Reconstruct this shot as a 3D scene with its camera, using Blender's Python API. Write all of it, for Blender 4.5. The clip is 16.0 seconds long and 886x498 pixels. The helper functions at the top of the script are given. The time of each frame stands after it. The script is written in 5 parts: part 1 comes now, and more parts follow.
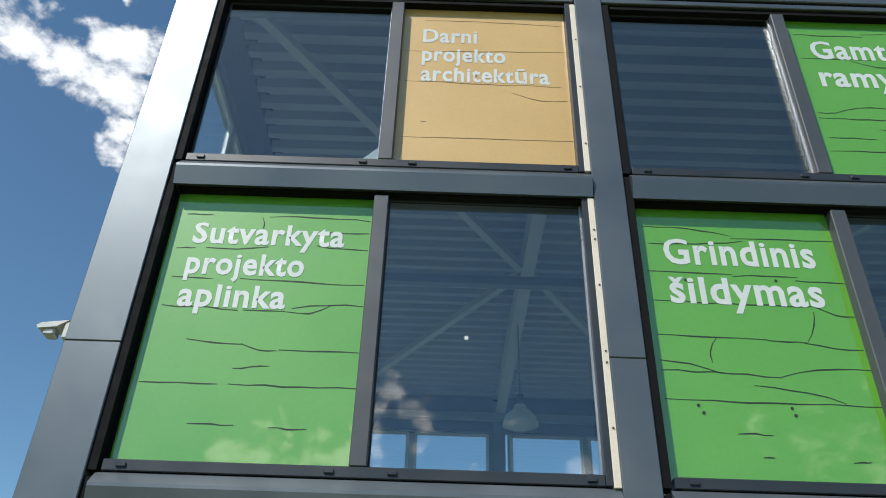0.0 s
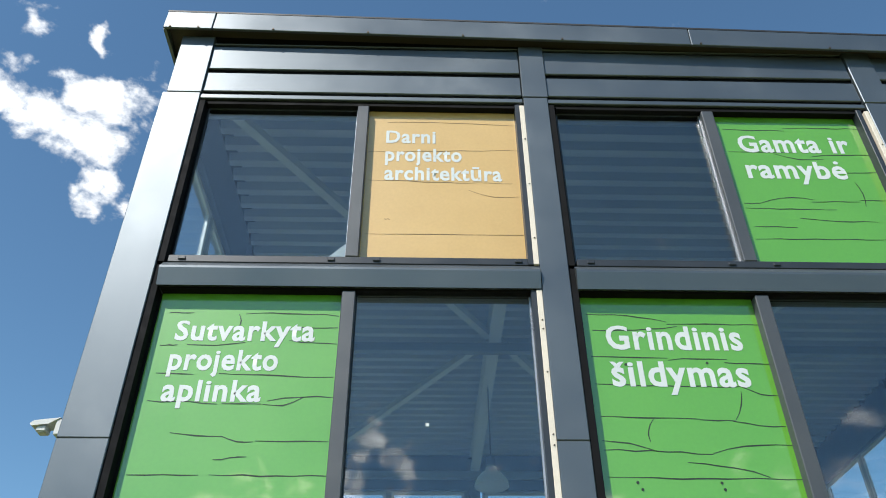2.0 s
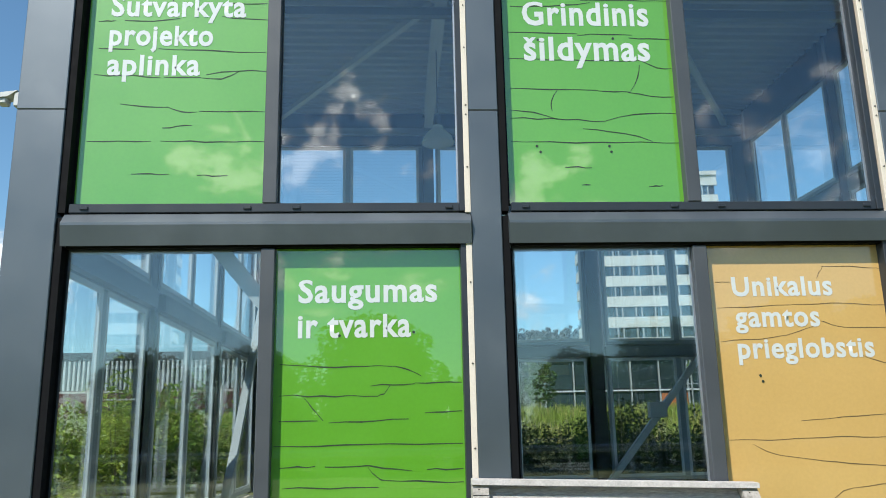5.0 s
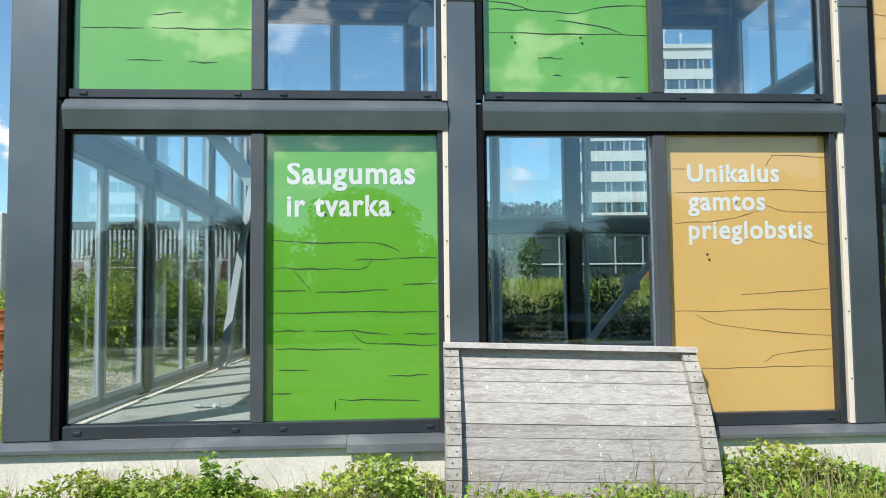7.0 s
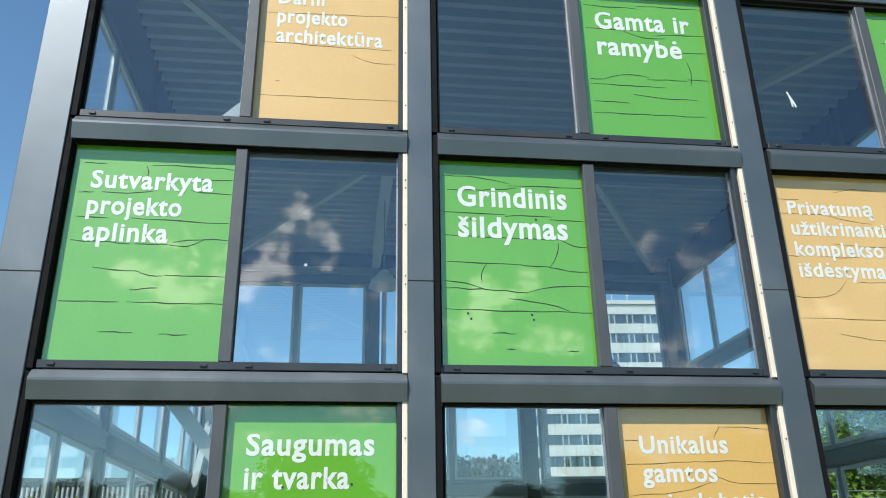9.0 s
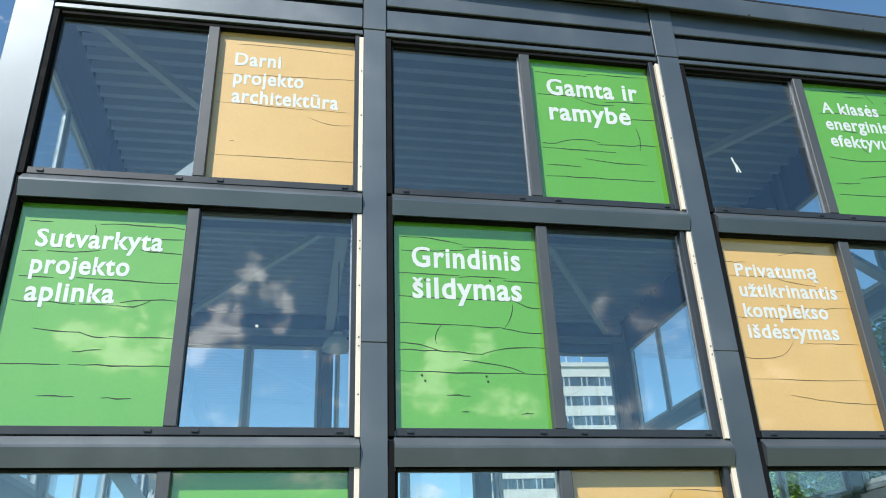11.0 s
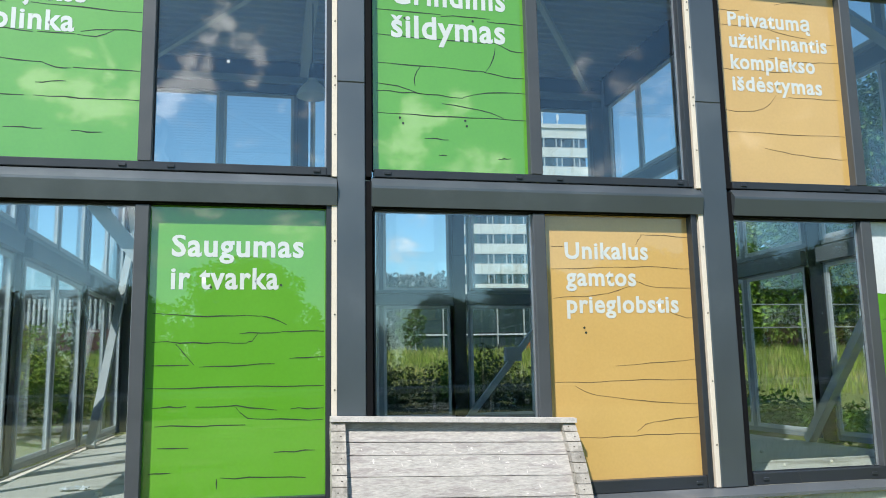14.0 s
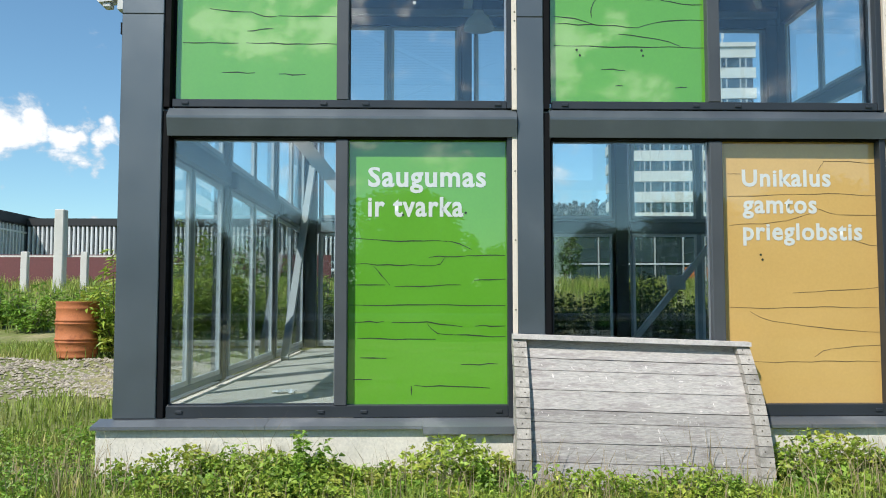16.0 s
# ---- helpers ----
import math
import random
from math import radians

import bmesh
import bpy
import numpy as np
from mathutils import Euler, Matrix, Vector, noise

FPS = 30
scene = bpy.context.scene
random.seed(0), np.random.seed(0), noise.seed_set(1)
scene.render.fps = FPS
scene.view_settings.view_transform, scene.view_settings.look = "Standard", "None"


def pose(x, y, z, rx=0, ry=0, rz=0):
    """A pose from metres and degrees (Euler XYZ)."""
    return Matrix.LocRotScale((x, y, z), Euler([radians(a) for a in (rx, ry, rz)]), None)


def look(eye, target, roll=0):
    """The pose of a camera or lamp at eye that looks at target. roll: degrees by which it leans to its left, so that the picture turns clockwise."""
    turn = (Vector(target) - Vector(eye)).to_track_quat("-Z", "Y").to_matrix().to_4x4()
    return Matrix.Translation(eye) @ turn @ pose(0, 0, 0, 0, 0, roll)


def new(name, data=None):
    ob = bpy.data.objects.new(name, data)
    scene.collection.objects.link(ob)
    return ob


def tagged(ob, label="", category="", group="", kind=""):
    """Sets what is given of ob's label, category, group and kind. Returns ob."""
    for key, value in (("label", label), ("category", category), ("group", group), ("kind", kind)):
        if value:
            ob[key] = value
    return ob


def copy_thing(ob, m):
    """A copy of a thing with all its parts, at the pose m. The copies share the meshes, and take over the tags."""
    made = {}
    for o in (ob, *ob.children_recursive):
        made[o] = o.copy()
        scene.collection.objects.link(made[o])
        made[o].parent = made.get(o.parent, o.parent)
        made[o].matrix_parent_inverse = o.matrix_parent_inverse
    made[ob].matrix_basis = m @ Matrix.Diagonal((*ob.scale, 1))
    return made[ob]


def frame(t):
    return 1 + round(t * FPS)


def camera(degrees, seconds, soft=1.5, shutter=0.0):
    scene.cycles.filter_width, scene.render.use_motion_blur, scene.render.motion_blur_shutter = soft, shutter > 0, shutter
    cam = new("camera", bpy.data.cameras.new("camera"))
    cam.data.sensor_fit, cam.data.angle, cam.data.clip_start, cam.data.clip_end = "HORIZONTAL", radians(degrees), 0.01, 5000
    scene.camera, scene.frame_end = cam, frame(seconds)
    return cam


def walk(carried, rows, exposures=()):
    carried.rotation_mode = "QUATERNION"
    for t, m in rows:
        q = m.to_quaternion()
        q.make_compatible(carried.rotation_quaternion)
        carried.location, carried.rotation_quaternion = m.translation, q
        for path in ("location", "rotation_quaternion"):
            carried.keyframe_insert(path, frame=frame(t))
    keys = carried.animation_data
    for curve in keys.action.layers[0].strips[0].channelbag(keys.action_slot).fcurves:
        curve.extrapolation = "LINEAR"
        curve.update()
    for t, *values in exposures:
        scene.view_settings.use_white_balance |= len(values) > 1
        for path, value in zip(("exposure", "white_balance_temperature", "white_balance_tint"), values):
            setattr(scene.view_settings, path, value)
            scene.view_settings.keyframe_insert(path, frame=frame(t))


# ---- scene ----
cam = camera(58.0, 16.0, soft=1.0)
PATH = [
    (0, (2.005, -4.51, 1.532), (2.003, -2.856, 2.655), 1.9),
    (0.5, (1.987, -4.589, 1.52), (2.008, -2.983, 2.712), 1.4),
    (1, (2.002, -4.738, 1.517), (2.049, -3.161, 2.746), 0.6),
    (1.5, (2.127, -4.99, 1.528), (2.172, -3.398, 2.737), -0.3),
    (2, (2.128, -5.176, 1.515), (2.177, -3.587, 2.729), -0.4),
    (2.5, (2.127, -5.381, 1.489), (2.198, -3.798, 2.708), -1.4),
    (3, (2.144, -5.507, 1.468), (2.261, -3.927, 2.689), -2.3),
    (3.5, (2.366, -5.702, 1.509), (2.477, -4.003, 2.559), -2.2),
    (4, (2.48, -5.754, 1.469), (2.591, -3.945, 2.314), -2.0),
    (4.5, (2.511, -5.745, 1.404), (2.626, -3.843, 2.011), -1.6),
    (5, (2.497, -5.822, 1.373), (2.614, -3.875, 1.818), -1.2),
    (5.2, (2.493, -5.836, 1.375), (2.611, -3.883, 1.787), -1.1),
    (7.3, (2.579, -6.429, 1.372), (2.729, -4.438, 1.491), -0.5),
    (7.5, (2.562, -6.462, 1.403), (2.735, -4.477, 1.579), -0.5),
    (8, (2.532, -6.55, 1.443), (2.759, -4.619, 1.911), -0.5),
    (8.5, (2.519, -6.602, 1.476), (2.759, -4.718, 2.103), -0.7),
    (9, (2.519, -6.636, 1.492), (2.76, -4.79, 2.224), -1.0),
    (9.5, (2.52, -6.653, 1.507), (2.777, -4.854, 2.344), -1.2),
    (9.7, (2.516, -6.643, 1.512), (2.782, -4.864, 2.386), -1.4),
    (11.8, (2.55, -6.579, 1.466), (3.011, -4.832, 2.324), -3.4),
    (12, (2.555, -6.551, 1.46), (3.058, -4.781, 2.243), -3.4),
    (12.5, (2.559, -6.508, 1.427), (3.127, -4.683, 2.016), -2.7),
    (13, (2.56, -6.482, 1.407), (3.137, -4.615, 1.829), -2.0),
    (13.5, (2.543, -6.474, 1.396), (3.088, -4.581, 1.743), -1.8),
    (14, (2.531, -6.482, 1.389), (2.954, -4.55, 1.689), -1.1),
    (14.5, (2.536, -6.49, 1.364), (2.868, -4.534, 1.617), -0.5),
    (15, (2.494, -6.566, 1.35), (2.662, -4.583, 1.549), 0.4),
    (15.5, (2.371, -6.685, 1.35), (2.483, -4.695, 1.517), 0.4),
    (16, (2.253, -6.853, 1.336), (2.302, -4.857, 1.463), 0.0),
]
walk(cam, [(t, look(eye, target, roll)) for t, eye, target, roll in PATH],
     exposures=[(0, 0.08, 6400, 9.5), (1.0, 0.22, 6400, 9.5), (2.5, 0.40, 6400, 9.5), (5, 0.40, 6400, 9.5), (9, 0.54, 6400, 9.5), (12, 0.56, 6400, 9.5), (14, 0.44, 6400, 9.5), (15.5, 0.37, 6400, 9.5), (16, 0.32, 6400, 9.5)])

# ---- world, sun ----
SUN_AZ, SUN_EL = 218.0, 48.0
to_sun = Vector((math.sin(radians(SUN_AZ)) * math.cos(radians(SUN_EL)), math.cos(radians(SUN_AZ)) * math.cos(radians(SUN_EL)), math.sin(radians(SUN_EL))))
sun = new("sun", bpy.data.lights.new("sun", "SUN"))
sun.data.energy, sun.data.angle, sun.data.color = 4.2, radians(0.55), (1.0, 0.955, 0.89)
sun.matrix_world = look(to_sun * 60, (0, 0, 0))

# cumulus: directions in which the cloud field thickens, and the width of each
HIGH_CLOUDS = [((-0.465, 0.585, 0.665), 0.055, 0.68), ((-0.444, 0.597, 0.668), 0.055, 0.68), ((-0.419, 0.615, 0.668), 0.062, 0.72), ((-0.394, 0.636, 0.664), 0.066, 0.74), ((-0.364, 0.646, 0.671), 0.064, 0.74), ((-0.338, 0.645, 0.686), 0.055, 0.66),
               ((-0.381, 0.686, 0.620), 0.038, 0.68), ((-0.370, 0.704, 0.606), 0.036, 0.62), ((-0.400, 0.678, 0.616), 0.028, 0.54), ((-0.365, 0.579, 0.729), 0.022, 0.54), ((-0.408, 0.549, 0.729), 0.034, 0.56)]
LOW_CLOUDS = [((-0.449, 0.871, 0.200), 0.034, 0.54), ((-0.431, 0.884, 0.181), 0.042, 0.62), ((-0.406, 0.898, 0.168), 0.034, 0.60), ((-0.460, 0.869, 0.181), 0.055, 0.62), ((-0.394, 0.897, 0.200), 0.024, 0.52), ((-0.364, 0.912, 0.187), 0.024, 0.52),
              ((-0.374, 0.913, 0.166), 0.026, 0.55), ((-0.358, 0.927, 0.113), 0.014, 0.52), ((0.145, 0.98, 0.125), 0.10, 0.30)]
SOUTH_CLOUDS = [((-0.051, -0.914, 0.404), 0.026, 0.58), ((-0.030, -0.920, 0.390), 0.032, 0.64), ((-0.074, -0.923, 0.376), 0.036, 0.64), ((-0.032, -0.932, 0.360), 0.036, 0.64), ((-0.092, -0.932, 0.349), 0.042, 0.66), ((-0.066, -0.934, 0.351), 0.042, 0.66),
                ((-0.113, -0.935, 0.335), 0.048, 0.66), ((-0.115, -0.944, 0.309), 0.042, 0.54), ((-0.011, -0.951, 0.310), 0.036, 0.46), ((-0.038, -0.956, 0.292), 0.036, 0.46), ((0.026, -0.944, 0.329), 0.03, 0.52)]
SIDE_CLOUDS = [((-0.249, -0.914, 0.319), 0.048, 0.58), ((-0.200, -0.927, 0.318), 0.052, 0.58), ((-0.156, -0.933, 0.325), 0.052, 0.60), ((-0.189, -0.914, 0.360), 0.03, 0.48), ((0.168, -0.936, 0.309), 0.06, 0.58), ((0.216, -0.921, 0.324), 0.05, 0.54),
               ((0.148, -0.954, 0.259), 0.06, 0.58), ((0.244, -0.937, 0.249), 0.07, 0.54), ((0.385, -0.891, 0.240), 0.05, 0.52), ((-0.02, -0.955, 0.235), 0.22, 0.34), ((0.5, -0.8, 0.3), 0.2, 0.34), ((-0.6, -0.7, 0.3), 0.2, 0.34)]


def build_world():
    w = bpy.data.worlds.new("sky")
    scene.world = w
    w.use_nodes = True
    nt = w.node_tree
    nt.nodes.clear()
    N, L = nt.nodes.new, nt.links.new

    def mth(op, a, b=None, clamp=False):
        n = N("ShaderNodeMath")
        n.operation, n.use_clamp = op, clamp
        for k, v in enumerate((a, b)):
            if v is None:
                continue
            if isinstance(v, (int, float)):
                n.inputs[k].default_value = v
            else:
                L(v, n.inputs[k])
        return n.outputs[0]
    sky = N("ShaderNodeTexSky")
    sky.sky_type, sky.sun_disc = "NISHITA", False
    sky.sun_elevation, sky.sun_rotation = radians(SUN_EL), radians(SUN_AZ)
    sky.air_density, sky.dust_density, sky.ozone_density = 1.0, 0.25, 1.2
    co = N("ShaderNodeTexCoord")
    noi = N("ShaderNodeTexNoise")
    noi.inputs["Scale"].default_value, noi.inputs["Detail"].default_value, noi.inputs["Roughness"].default_value = 11.0, 12.0, 0.57
    st = N("ShaderNodeMapping")
    st.inputs["Scale"].default_value = (1, 1, 1.7)
    L(co.outputs["Generated"], st.inputs["Vector"])
    L(st.outputs["Vector"], noi.inputs["Vector"])
    # the cloud edges are ragged: the direction is stirred before it is compared
    stir, shift, centre = N("ShaderNodeTexNoise"), N("ShaderNodeVectorMath"), N("ShaderNodeVectorMath")
    stir.inputs["Scale"].default_value, stir.inputs["Detail"].default_value = 22.0, 4.0
    L(co.outputs["Generated"], stir.inputs["Vector"])
    centre.operation, centre.inputs[1].default_value = "SUBTRACT", (0.5, 0.5, 0.5)
    L(stir.outputs["Color"], centre.inputs[0])
    shift.operation, shift.inputs[1].default_value = "MULTIPLY_ADD", (0.11, 0.11, 0.11)
    L(centre.outputs["Vector"], shift.inputs[0])
    L(co.outputs["Generated"], shift.inputs[2])
    total = None
    for d, width, gain in HIGH_CLOUDS + LOW_CLOUDS + SOUTH_CLOUDS + SIDE_CLOUDS:
        dist = N("ShaderNodeVectorMath")
        dist.operation = "DISTANCE"
        L(shift.outputs["Vector"], dist.inputs[0])
        dist.inputs[1].default_value = Vector(d).normalized()
        near = N("ShaderNodeMapRange")
        near.interpolation_type = "SMOOTHSTEP"
        near.inputs["From Min"].default_value, near.inputs["From Max"].default_value = width * 1.35, 0.0
        near.inputs["To Min"].default_value, near.inputs["To Max"].default_value = 0.0, gain
        L(dist.outputs["Value"], near.inputs["Value"])
        total = near.outputs["Result"] if total is None else mth("MAXIMUM", total, near.outputs["Result"])
    noi.inputs["Distortion"].default_value = 0.35
    fine = N("ShaderNodeTexNoise")
    fine.inputs["Scale"].default_value, fine.inputs["Detail"].default_value, fine.inputs["Roughness"].default_value = 38.0, 8.0, 0.6
    L(st.outputs["Vector"], fine.inputs["Vector"])
    total = mth("ADD", total, mth("MULTIPLY", mth("SUBTRACT", fine.outputs["Fac"], 0.5), 0.55))
    dens = mth("ADD", mth("MULTIPLY", mth("SUBTRACT", noi.outputs["Fac"], 0.5), 1.7), total)
    cov = N("ShaderNodeMapRange")
    cov.interpolation_type = "SMOOTHSTEP"
    cov.inputs["From Min"].default_value, cov.inputs["From Max"].default_value = 0.27, 0.62
    L(dens, cov.inputs["Value"])
    shade = N("ShaderNodeMapRange")
    shade.inputs["From Min"].default_value, shade.inputs["From Max"].default_value = 0.3, 1.0
    shade.inputs["To Min"].default_value, shade.inputs["To Max"].default_value = 0.46, 1.02
    L(dens, shade.inputs["Value"])
    b1, b2, mix, out = N("ShaderNodeBackground"), N("ShaderNodeBackground"), N("ShaderNodeMixShader"), N("ShaderNodeOutputWorld")
    b1.inputs["Strength"].default_value = 0.108
    tone = N("ShaderNodeVectorMath")
    tone.operation = "MULTIPLY"
    tone.inputs[1].default_value = (0.80, 1.05, 1.10)
    L(sky.outputs["Color"], tone.inputs[0])
    L(tone.outputs["Vector"], b1.inputs["Color"])
    b2.inputs["Color"].default_value = (0.93, 0.96, 1.0, 1)
    axes = N("ShaderNodeSeparateXYZ")
    L(co.outputs["Generated"], axes.inputs[0])
    sunward = mth("SUBTRACT", 1.8, mth("MULTIPLY", axes.outputs["Y"], 0.6))
    L(mth("MULTIPLY", shade.outputs["Result"], sunward), b2.inputs["Strength"])
    L(cov.outputs["Result"], mix.inputs["Fac"])
    L(b1.outputs[0], mix.inputs[1])
    L(b2.outputs[0], mix.inputs[2])
    L(mix.outputs[0], out.inputs["Surface"])


build_world()


# ---- materials ----
def material(name, colour, rough=0.6, metal=0.0, vary=0.12, scale=6.0, fine=60.0, bump=0.1, bump_scale=None, second=None, second_at=0.62, coat=0.0, coat_ior=1.5,
             stretch=(1, 1, 1), per_object=0.0, per_island=0.0, spec=0.5, rough_vary=0.1, translucent=0.0, coat_rough=0.02):
    """Principled surface with broad variation, fine grain, an optional second colour in patches, and relief."""
    m = bpy.data.materials.new(name)
    m.use_nodes = True
    nt = m.node_tree
    nt.nodes.clear()
    N, L = nt.nodes.new, nt.links.new
    out, p, co, mp = N("ShaderNodeOutputMaterial"), N("ShaderNodeBsdfPrincipled"), N("ShaderNodeTexCoord"), N("ShaderNodeMapping")
    mp.inputs["Scale"].default_value = stretch
    geo = N("ShaderNodeNewGeometry")
    L(geo.outputs["Position"], mp.inputs["Vector"])
    big, small = N("ShaderNodeTexNoise"), N("ShaderNodeTexNoise")
    for n, s, d in ((big, scale, 5), (small, fine, 4)):
        n.inputs["Scale"].default_value, n.inputs["Detail"].default_value, n.inputs["Roughness"].default_value = s, d, 0.6
        L(mp.outputs["Vector"], n.inputs["Vector"])
    add = N("ShaderNodeMath")
    add.operation = "ADD"
    L(big.outputs["Fac"], add.inputs[0])
    L(small.outputs["Fac"], add.inputs[1])
    val = N("ShaderNodeMapRange")
    val.inputs["From Min"].default_value, val.inputs["From Max"].default_value = 0.6, 1.4
    val.inputs["To Min"].default_value, val.inputs["To Max"].default_value = 1 - vary * 1.5, 1 + vary * 1.5
    L(add.outputs[0], val.inputs["Value"])
    factor = val.outputs["Result"]

    def times(fac, source, amount):
        r, x = N("ShaderNodeMapRange"), N("ShaderNodeMath")
        r.inputs["To Min"].default_value, r.inputs["To Max"].default_value = 1 - amount, 1 + amount
        x.operation = "MULTIPLY"
        L(source, r.inputs["Value"])
        L(fac, x.inputs[0])
        L(r.outputs["Result"], x.inputs[1])
        return x.outputs[0]
    if per_object:
        factor = times(factor, N("ShaderNodeObjectInfo").outputs["Random"], per_object)
    if per_island:
        factor = times(factor, geo.outputs["Random Per Island"], per_island)
    base = N("ShaderNodeMix")
    base.data_type = "RGBA"
    base.inputs["A"].default_value = (*colour, 1)
    base.inputs["B"].default_value = (*(second or colour), 1)
    if second:
        ramp = N("ShaderNodeMapRange")
        ramp.interpolation_type = "SMOOTHSTEP"
        ramp.inputs["From Min"].default_value, ramp.inputs["From Max"].default_value = second_at - 0.08, second_at + 0.08
        L(big.outputs["Fac"], ramp.inputs["Value"])
        L(ramp.outputs["Result"], base.inputs["Factor"])
    else:
        base.inputs["Factor"].default_value = 0
    vm = N("ShaderNodeVectorMath")
    vm.operation = "SCALE"
    L(base.outputs["Result"], vm.inputs[0])
    L(factor, vm.inputs["Scale"])
    L(vm.outputs["Vector"], p.inputs["Base Color"])
    rr = N("ShaderNodeMapRange")
    rr.inputs["From Min"].default_value, rr.inputs["From Max"].default_value = 0.3, 0.7
    rr.inputs["To Min"].default_value, rr.inputs["To Max"].default_value = max(rough - rough_vary, 0.02), min(rough + rough_vary, 1)
    L(big.outputs["Fac"], rr.inputs["Value"])
    L(rr.outputs["Result"], p.inputs["Roughness"])
    p.inputs["Metallic"].default_value = metal
    p.inputs["Specular IOR Level"].default_value = spec
    p.inputs["Coat Weight"].default_value, p.inputs["Coat IOR"].default_value, p.inputs["Coat Roughness"].default_value = coat, coat_ior, coat_rough
    if bump:
        b = N("ShaderNodeBump")
        b.inputs["Strength"].default_value, b.inputs["Distance"].default_value = min(bump, 1.0), 0.01
        if bump_scale:
            t = N("ShaderNodeTexNoise")
            t.inputs["Scale"].default_value, t.inputs["Detail"].default_value = bump_scale, 3
            L(mp.outputs["Vector"], t.inputs["Vector"])
            L(t.outputs["Fac"], b.inputs["Height"])
        else:
            L(small.outputs["Fac"], b.inputs["Height"])
        L(b.outputs["Normal"], p.inputs["Normal"])
    if translucent:
        tr, mx = N("ShaderNodeBsdfTranslucent"), N("ShaderNodeMixShader")
        L(vm.outputs["Vector"], tr.inputs["Color"])
        mx.inputs["Fac"].default_value = translucent
        L(p.outputs[0], mx.inputs[1])
        L(tr.outputs[0], mx.inputs[2])
        L(mx.outputs[0], out.inputs["Surface"])
    else:
        L(p.outputs[0], out.inputs["Surface"])
    return m


def glass_material(name, tint, normal_gloss):
    """Thin clear pane: see-through, with a mirror share that grows towards grazing view."""
    m = bpy.data.materials.new(name)
    m.use_nodes = True
    nt = m.node_tree
    nt.nodes.clear()
    N, L = nt.nodes.new, nt.links.new
    out, mx, tr, gl, lw = N("ShaderNodeOutputMaterial"), N("ShaderNodeMixShader"), N("ShaderNodeBsdfTransparent"), N("ShaderNodeBsdfGlossy"), N("ShaderNodeLayerWeight")
    tr.inputs["Color"].default_value = (*tint, 1)
    gl.inputs["Roughness"].default_value = 0.0
    gl.inputs["Color"].default_value = (0.97, 0.98, 1.0, 1)
    lw.inputs["Blend"].default_value = 0.5
    power, share = N("ShaderNodeMath"), N("ShaderNodeMath")
    power.operation, power.inputs[1].default_value = "POWER", 5.0
    L(lw.outputs["Facing"], power.inputs[0])
    share.operation, share.inputs[1].default_value, share.inputs[2].default_value = "MULTIPLY_ADD", 1 - normal_gloss, normal_gloss
    L(power.outputs[0], share.inputs[0])
    no, bp = N("ShaderNodeTexNoise"), N("ShaderNodeBump")
    no.inputs["Scale"].default_value, no.inputs["Detail"].default_value = 1.1, 1
    bp.inputs["Strength"].default_value, bp.inputs["Distance"].default_value = 0.03, 0.02
    L(no.outputs["Fac"], bp.inputs["Height"])
    L(bp.outputs["Normal"], gl.inputs["Normal"])
    L(share.outputs[0], mx.inputs["Fac"])
    L(tr.outputs[0], mx.inputs[1])
    L(gl.outputs[0], mx.inputs[2])
    L(mx.outputs[0], out.inputs["Surface"])
    return m


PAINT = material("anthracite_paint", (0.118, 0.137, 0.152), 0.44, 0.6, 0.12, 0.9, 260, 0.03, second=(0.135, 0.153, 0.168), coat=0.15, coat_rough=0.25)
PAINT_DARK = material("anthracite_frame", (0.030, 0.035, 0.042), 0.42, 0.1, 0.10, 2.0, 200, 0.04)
FRAME_GREY = material("grey_mullion_cover", (0.075, 0.080, 0.087), 0.45, 0.15, 0.10, 2.0, 200, 0.04)
SOFFIT = material("dark_brown_soffit", (0.055, 0.042, 0.033), 0.7, 0, 0.15, 3, 60, 0.05)
# near-black stand-in for shade in gaps and recesses; also colours black lamp fittings
SHADOW_GAP = material("black_gap_shade_and_fittings", (0.006, 0.006, 0.007), 0.8, 0, 0.1, 8, 100, 0.05, spec=0.15)
ALU = material("aluminium_bead", (0.55, 0.57, 0.60), 0.35, 0.8, 0.1, 3, 100, 0.03)
CREAM = material("cream_profile", (0.74, 0.65, 0.54), 0.5, 0, 0.08, 3, 90, 0.08, second=(0.66, 0.58, 0.47))
INNER_FRAME = material("grey_window_profile", (0.27, 0.30, 0.33), 0.45, 0, 0.06, 2, 100, 0.03)
SASH = material("pale_sash_profile", (0.56, 0.59, 0.61), 0.4, 0.1, 0.06, 2, 100, 0.03)
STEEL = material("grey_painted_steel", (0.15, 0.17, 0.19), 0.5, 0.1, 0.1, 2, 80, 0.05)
STEEL_LIGHT = material("pale_grey_brace", (0.42, 0.45, 0.46), 0.45, 0.05, 0.08, 2, 80, 0.04)
DECK = material("corrugated_deck", (0.34, 0.37, 0.40), 0.45, 0.3, 0.10, 1.2, 60, 0.03)
FILM_GREEN = material("green_vinyl_film", (0.108, 0.355, 0.012), 0.45, 0, 0.04, 1.5, 40, 0.02, coat=1.0, coat_ior=1.95, coat_rough=0.0)
FILM_TAN = material("tan_vinyl_film", (0.63, 0.395, 0.125), 0.45, 0, 0.04, 1.5, 40, 0.02, coat=1.0, coat_ior=1.75, coat_rough=0.0)
FILM_EDGE = material("crack_in_film", (0.02, 0.035, 0.02), 0.7, 0, 0.2, 20, 200, 0.0)
FILM_EDGE_TAN = material("crack_in_tan_film", (0.13, 0.085, 0.035), 0.7, 0, 0.2, 20, 200, 0.0)
